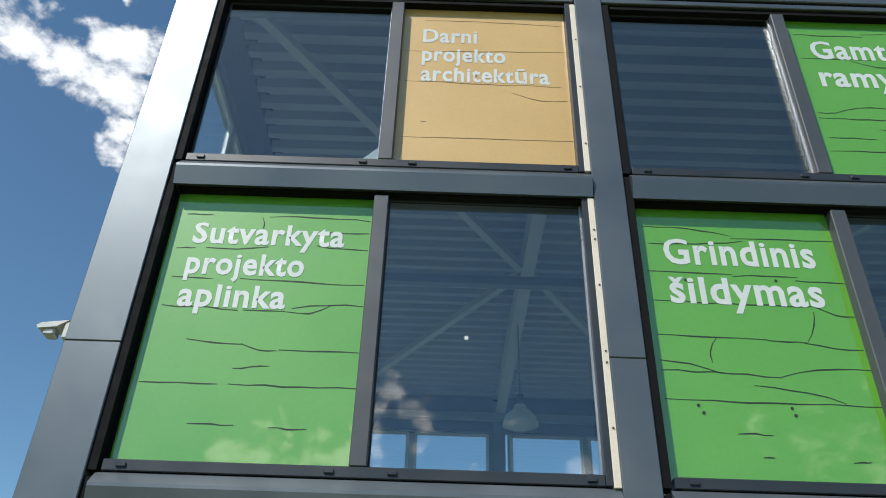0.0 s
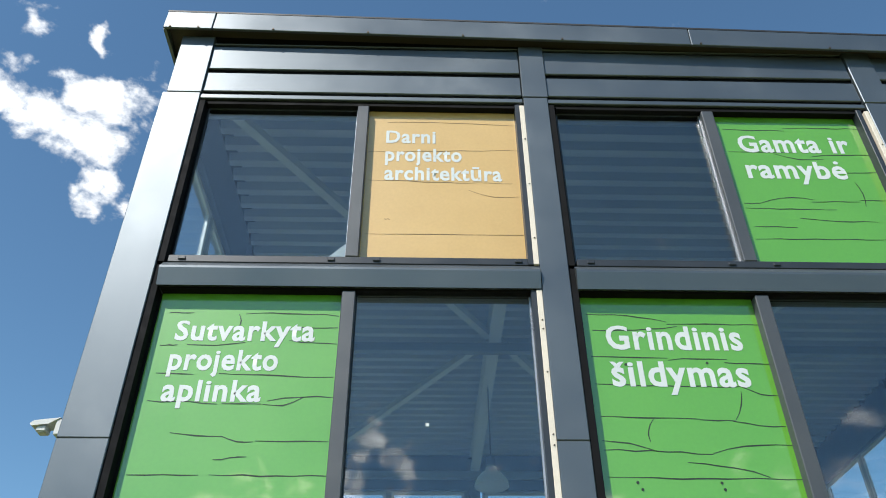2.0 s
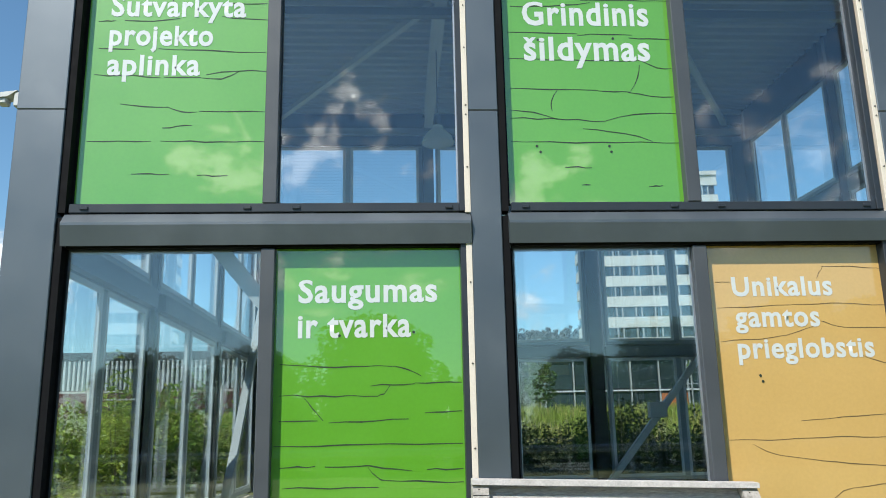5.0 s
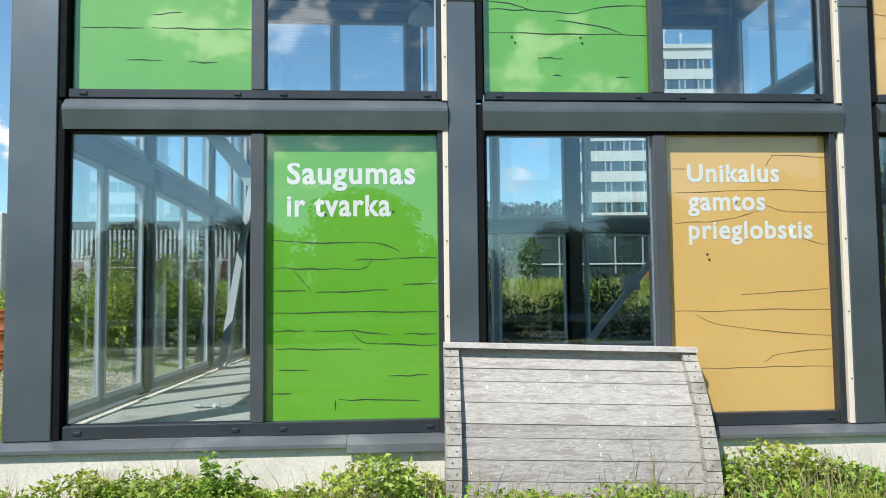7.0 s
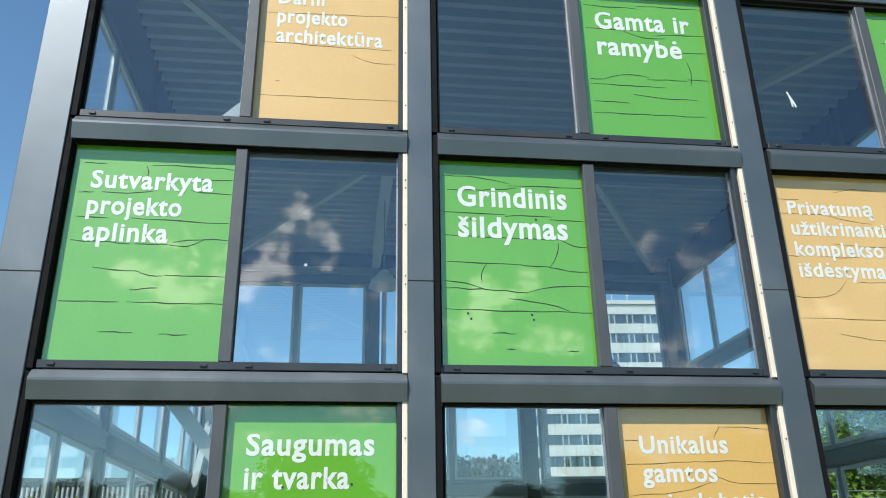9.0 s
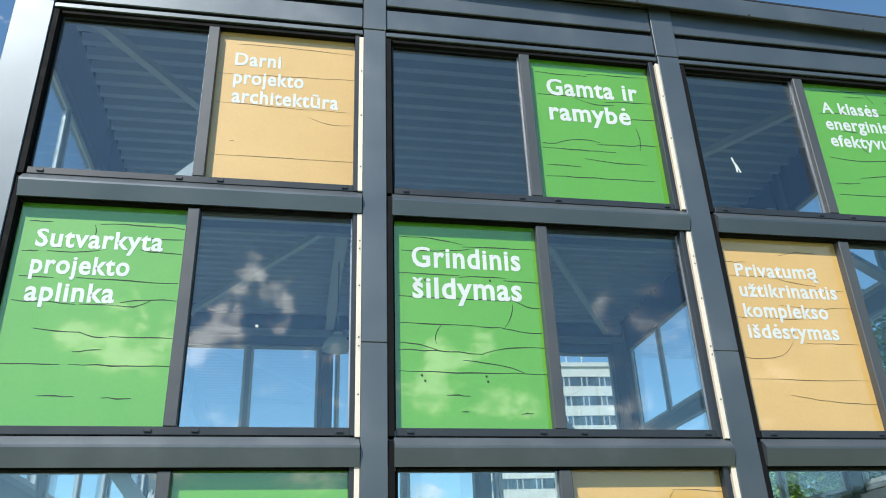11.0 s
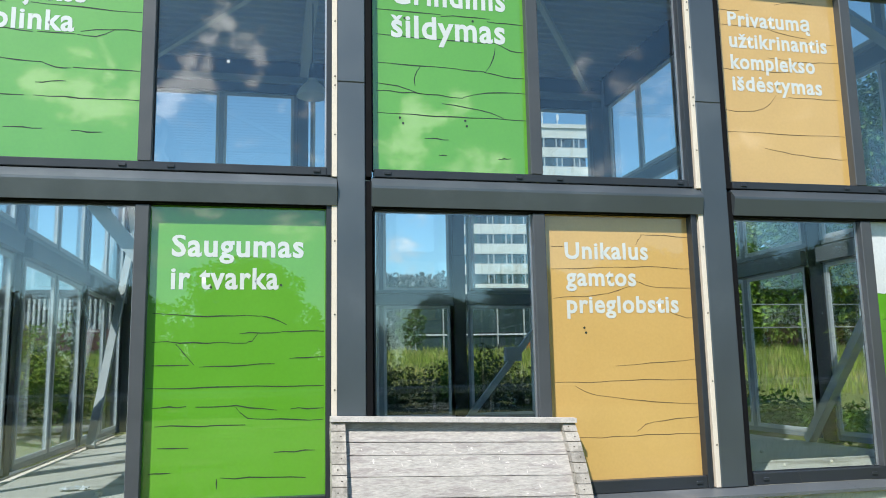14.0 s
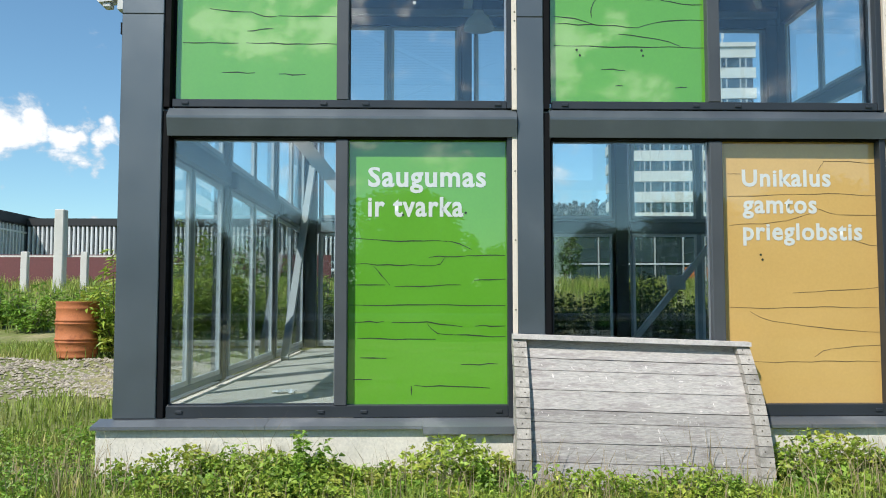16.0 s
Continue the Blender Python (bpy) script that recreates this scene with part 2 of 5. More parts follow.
LETTER = material("white_lettering", (0.62, 0.64, 0.62), 0.45, 0, 0.04, 6, 60, 0.0, coat=0.6, coat_ior=1.6)
PAPER = material("torn_white_backing", (0.66, 0.69, 0.70), 0.5, 0, 0.06, 5, 40, 0.15, coat=0.7, coat_ior=1.6)
GLASS = glass_material("window_glass", (0.93, 0.96, 0.96), 0.08)
CONCRETE = material("pale_concrete", (0.72, 0.67, 0.58), 0.85, 0, 0.14, 3, 45, 0.25, second=(0.45, 0.43, 0.37), second_at=0.64)
FLOOR = material("dusty_concrete_floor", (0.58, 0.565, 0.51), 0.85, 0, 0.16, 1.1, 30, 0.2, second=(0.28, 0.27, 0.24), second_at=0.6)
LEDGE = material("grey_sheet_ledge", (0.15, 0.165, 0.18), 0.42, 0.3, 0.12, 1.4, 90, 0.05, second=(0.22, 0.23, 0.24))
WOOD = material("weathered_grey_wood", (0.41, 0.382, 0.35), 0.85, 0, 0.32, 4.0, 26, 0.7, stretch=(0.8, 3, 5), second=(0.26, 0.235, 0.22), second_at=0.56, per_object=0.14)
WOOD_END = material("weathered_end_grain", (0.40, 0.365, 0.32), 0.9, 0, 0.25, 9, 60, 0.5, second=(0.24, 0.22, 0.19), second_at=0.55, per_object=0.2)
RUST = material("rusty_drum", (0.46, 0.155, 0.055), 0.75, 0.1, 0.2, 5, 60, 0.25, second=(0.26, 0.085, 0.035), second_at=0.60)
SOIL = material("rough_grass_ground", (0.17, 0.19, 0.05), 0.95, 0, 0.35, 0.6, 9, 0.6, second=(0.25, 0.22, 0.11), second_at=0.58)
GRAVEL = material("pale_gravel", (0.38, 0.33, 0.26), 0.9, 0, 0.2, 3, 40, 0.3, per_island=0.3)
BLADE = material("grass_blades", (0.27, 0.345, 0.06), 0.6, 0, 0.2, 0.8, 30, 0, second=(0.42, 0.38, 0.13), second_at=0.57, per_island=0.45, translucent=0.3)
LEAF = material("weed_leaves", (0.20, 0.34, 0.04), 0.5, 0, 0.2, 1.5, 30, 0, second=(0.26, 0.36, 0.05), second_at=0.55, per_island=0.4, translucent=0.3)
LEAF_YELLOW = material("yellow_green_leaves", (0.33, 0.44, 0.06), 0.45, 0, 0.2, 3, 30, 0, second=(0.40, 0.42, 0.07), second_at=0.55, per_island=0.35, translucent=0.35)
LEAF_TREE = material("tree_leaves", (0.075, 0.145, 0.028), 0.55, 0, 0.25, 0.5, 8, 0, second=(0.115, 0.18, 0.036), second_at=0.55, per_island=0.45, translucent=0.2)
# bluish grey leaf colour includes the haze of distance
FAR_LEAF = material("hazy_distant_woods", (0.13, 0.17, 0.18), 0.8, 0, 0.25, 0.06, 0.8, 0, per_island=0.3)
# weed leaves darkened by colour for the pavilion's shade
LEAF_SHADED = material("shaded_weed_leaves", (0.035, 0.062, 0.018), 0.55, 0, 0.25, 0.8, 8, 0, second=(0.05, 0.08, 0.02), second_at=0.55, per_island=0.4, translucent=0.1)
BARK = material("bark", (0.16, 0.13, 0.10), 0.9, 0, 0.25, 8, 40, 0.6)
DRY = material("dry_stalks", (0.33, 0.26, 0.15), 0.8, 0, 0.2, 8, 40, 0, per_island=0.3)
LAMP_WHITE = material("enamel_white", (0.66, 0.68, 0.66), 0.35, 0, 0.06, 5, 50, 0.02)
PLASTIC = material("pale_grey_plastic", (0.55, 0.55, 0.53), 0.45, 0, 0.06, 9, 80, 0.03)
BLACK_ROOF = material("black_roof_cladding", (0.02, 0.02, 0.022), 0.6, 0, 0.15, 0.8, 12, 0.05)
FIN = material("pale_fins", (0.62, 0.64, 0.65), 0.6, 0, 0.05, 0.5, 10, 0.03)
FIN_DARK = material("dark_facade_behind_fins", (0.05, 0.055, 0.065), 0.4, 0, 0.1, 0.5, 5, 0)
POST = material("concrete_post", (0.58, 0.56, 0.52), 0.85, 0, 0.12, 2, 30, 0.15, second=(0.45, 0.43, 0.39))
MAROON = material("maroon_hoarding", (0.14, 0.045, 0.045), 0.7, 0, 0.12, 0.8, 12, 0.05)
TOWER_WHITE = material("white_spandrel", (0.62, 0.61, 0.57), 0.75, 0, 0.06, 0.3, 2, 0.02)
TOWER_GLASS = material("tower_window_glass", (0.035, 0.055, 0.06), 0.08, 0, 0.2, 0.15, 0.5, 0, per_object=0.5, spec=0.8)
PALE_GLASS = material("pale_sky_glass", (0.30, 0.34, 0.36), 0.15, 0, 0.1, 0.4, 3, 0, per_object=0.2)
TOWER_FRAME = material("tower_mullion", (0.40, 0.42, 0.42), 0.5, 0, 0.05, 0.5, 2, 0)
GALV = material("galvanised_rail", (0.42, 0.43, 0.43), 0.45, 0.6, 0.1, 3, 40, 0.05)
SCUFF = material("pale_scuffed_wood", (0.55, 0.51, 0.475), 0.9, 0, 0.2, 12, 70, 0.2, per_island=0.25)
SCREW = material("screw_head", (0.10, 0.08, 0.06), 0.5, 0.5, 0.1, 20, 90, 0)


# ---- mesh helpers ----
def box(bm, x0, x1, y0, y1, z0, z1, bevel=0.0):
    made = bmesh.ops.create_cube(bm, size=1.0)
    for v in made["verts"]:
        v.co = Vector((x0 + (v.co.x + 0.5) * (x1 - x0), y0 + (v.co.y + 0.5) * (y1 - y0), z0 + (v.co.z + 0.5) * (z1 - z0)))
    if bevel:
        edges = list({e for v in made["verts"] for e in v.link_edges})
        bmesh.ops.bevel(bm, geom=edges, offset=bevel, segments=1, affect="EDGES")


def prism(bm, outline, a, b, axis="x"):
    """Extrude a (y, z) outline along x, or an (x, z) outline along y."""
    put = (lambda p, s: (s, p[0], p[1])) if axis == "x" else (lambda p, s: (p[0], s, p[1]))
    first, last = [bm.verts.new(put(p, a)) for p in outline], [bm.verts.new(put(p, b)) for p in outline]
    n = len(outline)
    for i in range(n):
        bm.faces.new((first[i], first[(i + 1) % n], last[(i + 1) % n], last[i]))
    bm.faces.new(first[::-1])
    bm.faces.new(last)
    bmesh.ops.recalc_face_normals(bm, faces=bm.faces)


def tube(bm, a, b, r0, r1=None, sides=8):
    a, b = Vector(a), Vector(b)
    made = bmesh.ops.create_cone(bm, cap_ends=True, segments=sides, radius1=r0, radius2=r0 if r1 is None else r1, depth=(b - a).length)
    turn = (b - a).to_track_quat("Z", "Y").to_matrix().to_4x4()
    bmesh.ops.transform(bm, matrix=Matrix.Translation((a + b) / 2) @ turn, verts=made["verts"])


def bar(bm, a, b, width, depth, up=(0, 0, 1)):
    """A square-cut bar between two points."""
    a, b = Vector(a), Vector(b)
    z = (b - a).normalized()
    x = z.cross(Vector(up)).normalized()
    y = z.cross(x)
    made = bmesh.ops.create_cube(bm, size=1.0)
    m = Matrix((x * width, y * depth, (b - a))).transposed().to_4x4()
    bmesh.ops.transform(bm, matrix=Matrix.Translation((a + b) / 2) @ m, verts=made["verts"])


def mesh_of(name, bm, mat, smooth=False):
    me = bpy.data.meshes.new(name)
    bm.to_mesh(me)
    bm.free()
    me.materials.append(mat)
    if smooth:
        me.polygons.foreach_set("use_smooth", [True] * len(me.polygons))
    return me


def part(name, bm, mat, parent, label="", smooth=False):
    me = bm if isinstance(bm, bpy.types.Mesh) else mesh_of(name, bm, mat, smooth)
    ob = new(name, me)
    ob.parent = parent
    return tagged(ob, label)


def thing(name, label, category, group="", kind="", at=None):
    ob = new(name)
    ob.empty_display_size = 0.1
    if at is not None:
        ob.matrix_basis = at
    return tagged(ob, label, category, group, kind)


def boxes(*rows, bevel=0.0):
    bm = bmesh.new()
    for r in rows:
        box(bm, *r, bevel=bevel)
    return bm


def solid(name, bm, mat, label, category, kind="structure", group="", smooth=False):
    return tagged(new(name, mesh_of(name, bm, mat, smooth)), label, category, group, kind)


def quads_mesh(name, verts, faces, mat):
    me = bpy.data.meshes.new(name)
    me.from_pydata(verts, [], faces)
    me.materials.append(mat)
    return me


def leaf_mesh(name, centres, lengths, mat, rng, droop=0.3, narrow=0.45, out=None):
    """Folded pointed leaves: six corners and four triangles each, turned at random or outward along 'out'."""
    n = len(centres)
    c = np.asarray(centres, float)
    l = np.asarray(lengths, float)[:, None]
    d = rng.normal(size=(n, 3)) if out is None else np.asarray(out, float) + rng.normal(size=(n, 3)) * 0.45
    d[:, 2] = d[:, 2] * 0.6 - droop * 0.5
    d /= np.linalg.norm(d, axis=1)[:, None]
    side = np.cross(d, rng.normal(size=(n, 3)) * 0.5 + np.array([0, 0, 1.0]))
    side /= np.linalg.norm(side, axis=1)[:, None] + 1e-9
    nrm = np.cross(side, d)
    w = l * narrow * 0.5
    base, tip = c, c + d * l - nrm * l * 0.12
    mid = c + d * l * 0.45
    left, right = mid + side * w + nrm * w * 0.5, mid - side * w + nrm * w * 0.5
    v = np.stack([base, left, tip, right, mid], 1).reshape(-1, 3)
    k = np.arange(n)[:, None] * 5
    f = np.concatenate([k + np.array([[0, 4, 1]]), k + np.array([[1, 4, 2]]), k + np.array([[2, 4, 3]]), k + np.array([[3, 4, 0]])], 0)
    return quads_mesh(name, v.tolist(), f.tolist(), mat)


def blades_mesh(name, roots, heights, mat, rng, width=0.012, lean=0.35):
    n = len(roots)
    p = np.asarray(roots, float)
    h = np.asarray(heights, float)[:, None]
    a = rng.uniform(0, 2 * np.pi, n)
    side = np.stack([np.cos(a), np.sin(a), np.zeros(n)], 1) * width * rng.uniform(0.6, 1.4, n)[:, None]
    b = rng.uniform(0, 2 * np.pi, n)
    away = np.stack([np.cos(b), np.sin(b), np.zeros(n)], 1) * h * lean * rng.uniform(0.1, 1.3, n)[:, None]
    up = np.array([0, 0, 1.0])
    mid, tip = p + away * 0.35 + up * h * 0.6, p + away + up * h
    v = np.stack([p - side, p + side, mid - side * 0.7, mid + side * 0.7, tip], 1).reshape(-1, 3)
    k = np.arange(n)[:, None] * 5
    quads = (k + np.array([[0, 1, 3, 2]])).tolist()
    tris = (k + np.array([[2, 3, 4]])).tolist()
    return quads_mesh(name, v.tolist(), quads + tris, mat)


# ---- ground ----
def smooth_step(a, b, x):
    t = np.clip((x - a) / (b - a), 0, 1)
    return t * t * (3 - 2 * t)


def ground_z(x, y):
    """Height of the ground: low in front of the pavilion, rising beside and behind it."""
    x, y = np.asarray(x, float), np.asarray(y, float)
    z = -0.17 + 0.44 * smooth_step(0.0, 5.5, y) + 1.45 * smooth_step(11, 24, y) + 0.5 * smooth_step(24, 40, y)
    z = z - 0.15 * smooth_step(-3, -12, y)
    z = z + 0.16 * np.exp(-((x + 3.7) / 3.0) ** 2 - ((y - 6.4) / 2.2) ** 2)
    return z + 0.035 * np.sin(x * 1.7 + 0.6 * y) * np.cos(y * 1.3) + 0.02 * np.sin(x * 4.1) * np.sin(y * 3.7)


def build_ground():
    near = np.linspace(-14, 24, 96)
    ys = np.linspace(-14, 30, 110)
    far = np.array([1.25 ** k for k in range(1, 25)]) * 6.0
    xs = np.concatenate([near[0] - far[::-1], near, near[-1] + far])
    ys = np.concatenate([ys[0] - far[::-1], ys, ys[-1] + far])
    X, Y = np.meshgrid(xs, ys)
    Z = ground_z(X, Y)
    inside = (X > -0.3) & (X < 9.8) & (Y > 0.1) & (Y < 10.1)
    Z = np.where(inside, -0.25, Z)
    n, m = len(xs), len(ys)
    v = np.stack([X, Y, Z], -1).reshape(-1, 3).tolist()
    f = [(j * n + i, j * n + i + 1, (j + 1) * n + i + 1, (j + 1) * n + i) for j in range(m - 1) for i in range(n - 1)]
    tagged(new("ground", quads_mesh("ground", v, f, SOIL)), "rough uneven grassy ground round the pavilion", "ground", kind="structure")


build_ground()

# ---- pavilion: one facade system, turned round the four sides ----
TOP = 8.06
STOREYS = [(0.44, 2.735), (3.073, 5.075), (5.40, 7.19)]
# bays of each side: left edge, and the leaf edges and clear width of each bay
WIDE, SHORT = ((0.08, 1.495), (1.60, 2.98), 3.06), ((0.08, 1.30), (1.41, 2.74), 2.82)
BAYS = [WIDE, ((0.08, 1.46), (1.57, 2.965), 3.075), ((0.08, 1.405), (1.52, 2.92), 3.05)]
LEFTS = [0.0, 3.3, 6.64]
SIDES = {"front": pose(0, 0, 0), "west": pose(-0.35, 9.72, 0, 0, 0, -90), "north": pose(9.70, 10.2, 0, 0, 0, 180), "east": pose(10.08, 0.26, 0, 0, 0, 90)}
ROWS = {"front": list(zip(LEFTS, BAYS)), "west": list(zip(LEFTS, (WIDE, WIDE, SHORT))), "north": list(zip((0.0, 3.34, 6.64), (WIDE, WIDE, WIDE))), "east": list(zip((0.0, 3.1, 6.4), (SHORT, WIDE, WIDE)))}


def window_parts(parent, bay, z0, z1, frame_mat, left_film=None, right_film=None, front=True):
    """Frame, mullion, rails, panes and drain caps of one two-leaf window; returns its two leaves."""
    (la, lb), (ra, rb), clear = bay
    low = 0.338 if front and z0 < 1 else z0 - 0.07
    # front jamb and head are black: the recess shade is put into their colour
    part("jamb", boxes((0.001 if front else 0.0, 0.056 if front else 0.078, 0.016 if front else 0.07, 0.134, low, z1 + 0.03), (0.0, 0.08, 0.106, 0.134, z0, z1)), SHADOW_GAP if front else frame_mat, parent, "jamb coloured black for the shade beside the column" if front else "")
    part("jamb", boxes((rb, rb + 0.048, 0.012 if front else 0.07, 0.134, low, z1 + 0.03), bevel=0.004), frame_mat, parent)
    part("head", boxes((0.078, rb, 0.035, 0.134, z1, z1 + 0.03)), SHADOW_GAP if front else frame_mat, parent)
    part("bottom_rail", boxes((0.078, rb, 0.022, 0.134, low, z0), bevel=0.005), frame_mat, parent)
    part("mullion", boxes((lb, ra, 0.018 if front else 0.07, 0.134, z0, z1 - 0.012), bevel=0.006), FRAME_GREY if front else frame_mat, parent)
    if front:
        cap = mesh_of("drain_cap", boxes((-0.03, 0.03, -0.012, 0.0, -0.014, 0.014), bevel=0.005), PAINT_DARK)
        for u in (0.19, lb - 0.11, ra + 0.15, rb - 0.08):
            c = part("drain_cap", cap, None, parent, "small dark plastic drain cap")
            c.location = (u, 0.022, (z0 + low) / 2)
    leaves = []
    for (u0, u1), film in zip(bay[:2], (left_film, right_film)):
        if film is None:
            pane = part("pane", boxes((u0, u1, 0.105, 0.113, z0, z1)), GLASS, parent, "clear reflecting glass pane")
            t = 0.011
            part("glazing_bead", boxes((u0, u1, 0.093, 0.105, z1 - t, z1), (u0, u1, 0.093, 0.105, z0, z0 + t), (u0, u0 + t, 0.093, 0.105, z0 + t, z1 - t)), ALU if not front else PAINT_DARK, parent)
            part("glazing_bead", boxes((u1 - t, u1, 0.085, 0.105, z0 + t, z1 - t)), ALU, parent, "bright aluminium glazing bead")
            if not front:
                s = 0.055
                part("sash", boxes((u0, u1, 0.1135, 0.134, z1 - s, z1), (u0, u1, 0.1135, 0.134, z0, z0 + s), (u0, u0 + s, 0.1135, 0.134, z0 + s, z1 - s), (u1 - s, u1, 0.1135, 0.134, z0 + s, z1 - s), bevel=0.004), SASH, parent, "pale grey sash")
            leaves.append(pane)
        else:
            leaves.append(part("sign_film", boxes((u0, u1, 0.105, 0.117, z0, z1)), film, parent))
    return leaves


def text_mesh(text, bold):
    cu = bpy.data.curves.new("lettering", "FONT")
    cu.body, cu.size, cu.offset, cu.extrude, cu.resolution_u = text, 1.0, bold, 0.0, 3
    cu.space_character = 1.09
    ob = new("lettering", cu)
    bpy.context.view_layer.update()
    me = bpy.data.meshes.new_from_object(ob.evaluated_get(bpy.context.evaluated_depsgraph_get()))
    bpy.data.objects.remove(ob)
    bpy.data.curves.remove(cu)
    return me


def line_mesh(text, bold=0.026):
    """A line of bold lettering; the dot over each dotted e is a disc of its own."""
    me = text_mesh(text.replace("ė", "e"), bold)
    if "ė" not in text:
        return me
    bm = bmesh.new()
    bm.from_mesh(me)
    xs = [v.co.x for v in text_mesh("e", bold).vertices]
    wide = max(xs) - min(xs)
    for k, c in enumerate(text):
        if c == "ė":
            right = max(v.co.x for v in text_mesh(text[:k + 1].replace("ė", "e"), bold).vertices)
            bmesh.ops.create_circle(bm, cap_ends=True, segments=14, radius=0.085, matrix=Matrix.Translation((right - wide / 2, 0.66, 0)))
    bm.to_mesh(me)
    bm.free()
    return me


def letter_lines(film, lines, x, widths, cap_top, cap, pitch):
    """White lines on a film, each of its own width; the capitals of the first line reach up to cap_top.
    Small letters stand three quarters as high as capitals."""
    high = max(v.co.y for v in line_mesh("H").vertices)
    small = max(v.co.y for v in line_mesh("x").vertices)
    tall = max(v.co.y for v in line_mesh("k").vertices)
    from_y, to_y = (-1.0, 0.0, small, high, max(tall, high + 0.01), 2.0), (-cap / high, 0.0, cap * 0.745, cap, cap * 1.01, cap * 1.01 + (2.0 - tall) * cap / high)
    for i, (text, width) in enumerate(zip(lines, widths)):
        me = line_mesh(text)
        xs = [v.co.x for v in me.vertices]
        sx, lo = width / (max(xs) - min(xs)), min(xs)
        for v in me.vertices:
            v.co = Vector((x + (v.co.x - lo) * sx, 0.1022, cap_top - cap - pitch * i + float(np.interp(v.co.y, from_y, to_y))))
        me.materials.clear()
        me.materials.append(LETTER)
        part("lettering", me, None, film, "white bold letters reading " + text)


def crack_lines(film, u0, u1, z0, z1, rows, seed, gape):
    """Dark shrinkage cracks: rows of start and end across and down the film, and a bow."""
    rng = random.Random(seed)
    bm = bmesh.new()
    for a, b, c, d, bow in rows:
        n = max(4, int(abs(c - a) * 14) + int(abs(d - b) * 14))
        pts = []
        wob = [rng.uniform(-1, 1) for _ in range(4)]
        for i in range(n + 1):
            t = i / n
            u, v = a + (c - a) * t, b + (d - b) * t + bow * math.sin(math.pi * t)
            v += 0.0025 * (wob[0] * math.sin(9 * t + wob[1]) + wob[2] * math.sin(23 * t + wob[3] * 5))
            if abs(d - b) > abs(c - a):
                u += 0.02 * wob[0] * math.sin(math.pi * t)
            w = gape * (0.45 + 0.65 * math.sin(math.pi * min(max(t, 0.06), 0.94))) * (0.7 + 0.5 * abs(math.sin(5 * t + wob[1] * 3)))
            pts.append((u0 + u * (u1 - u0), z1 - v * (z1 - z0), w))
        steep = abs(d - b) * (z1 - z0) > abs(c - a) * (u1 - u0)
        prev = None
        for x, z, w in pts:
            dx, dz = (w, 0) if steep else (0, w)
            pair = (bm.verts.new((x - dx, 0.1035, z - dz)), bm.verts.new((x + dx, 0.1035, z + dz)))
            if prev:
                bm.faces.new((prev[0], pair[0], pair[1], prev[1]))
            prev = pair
    part("crack", bm, FILM_EDGE if gape > 0.003 else FILM_EDGE_TAN, film, "dark shrinkage cracks in the vinyl")


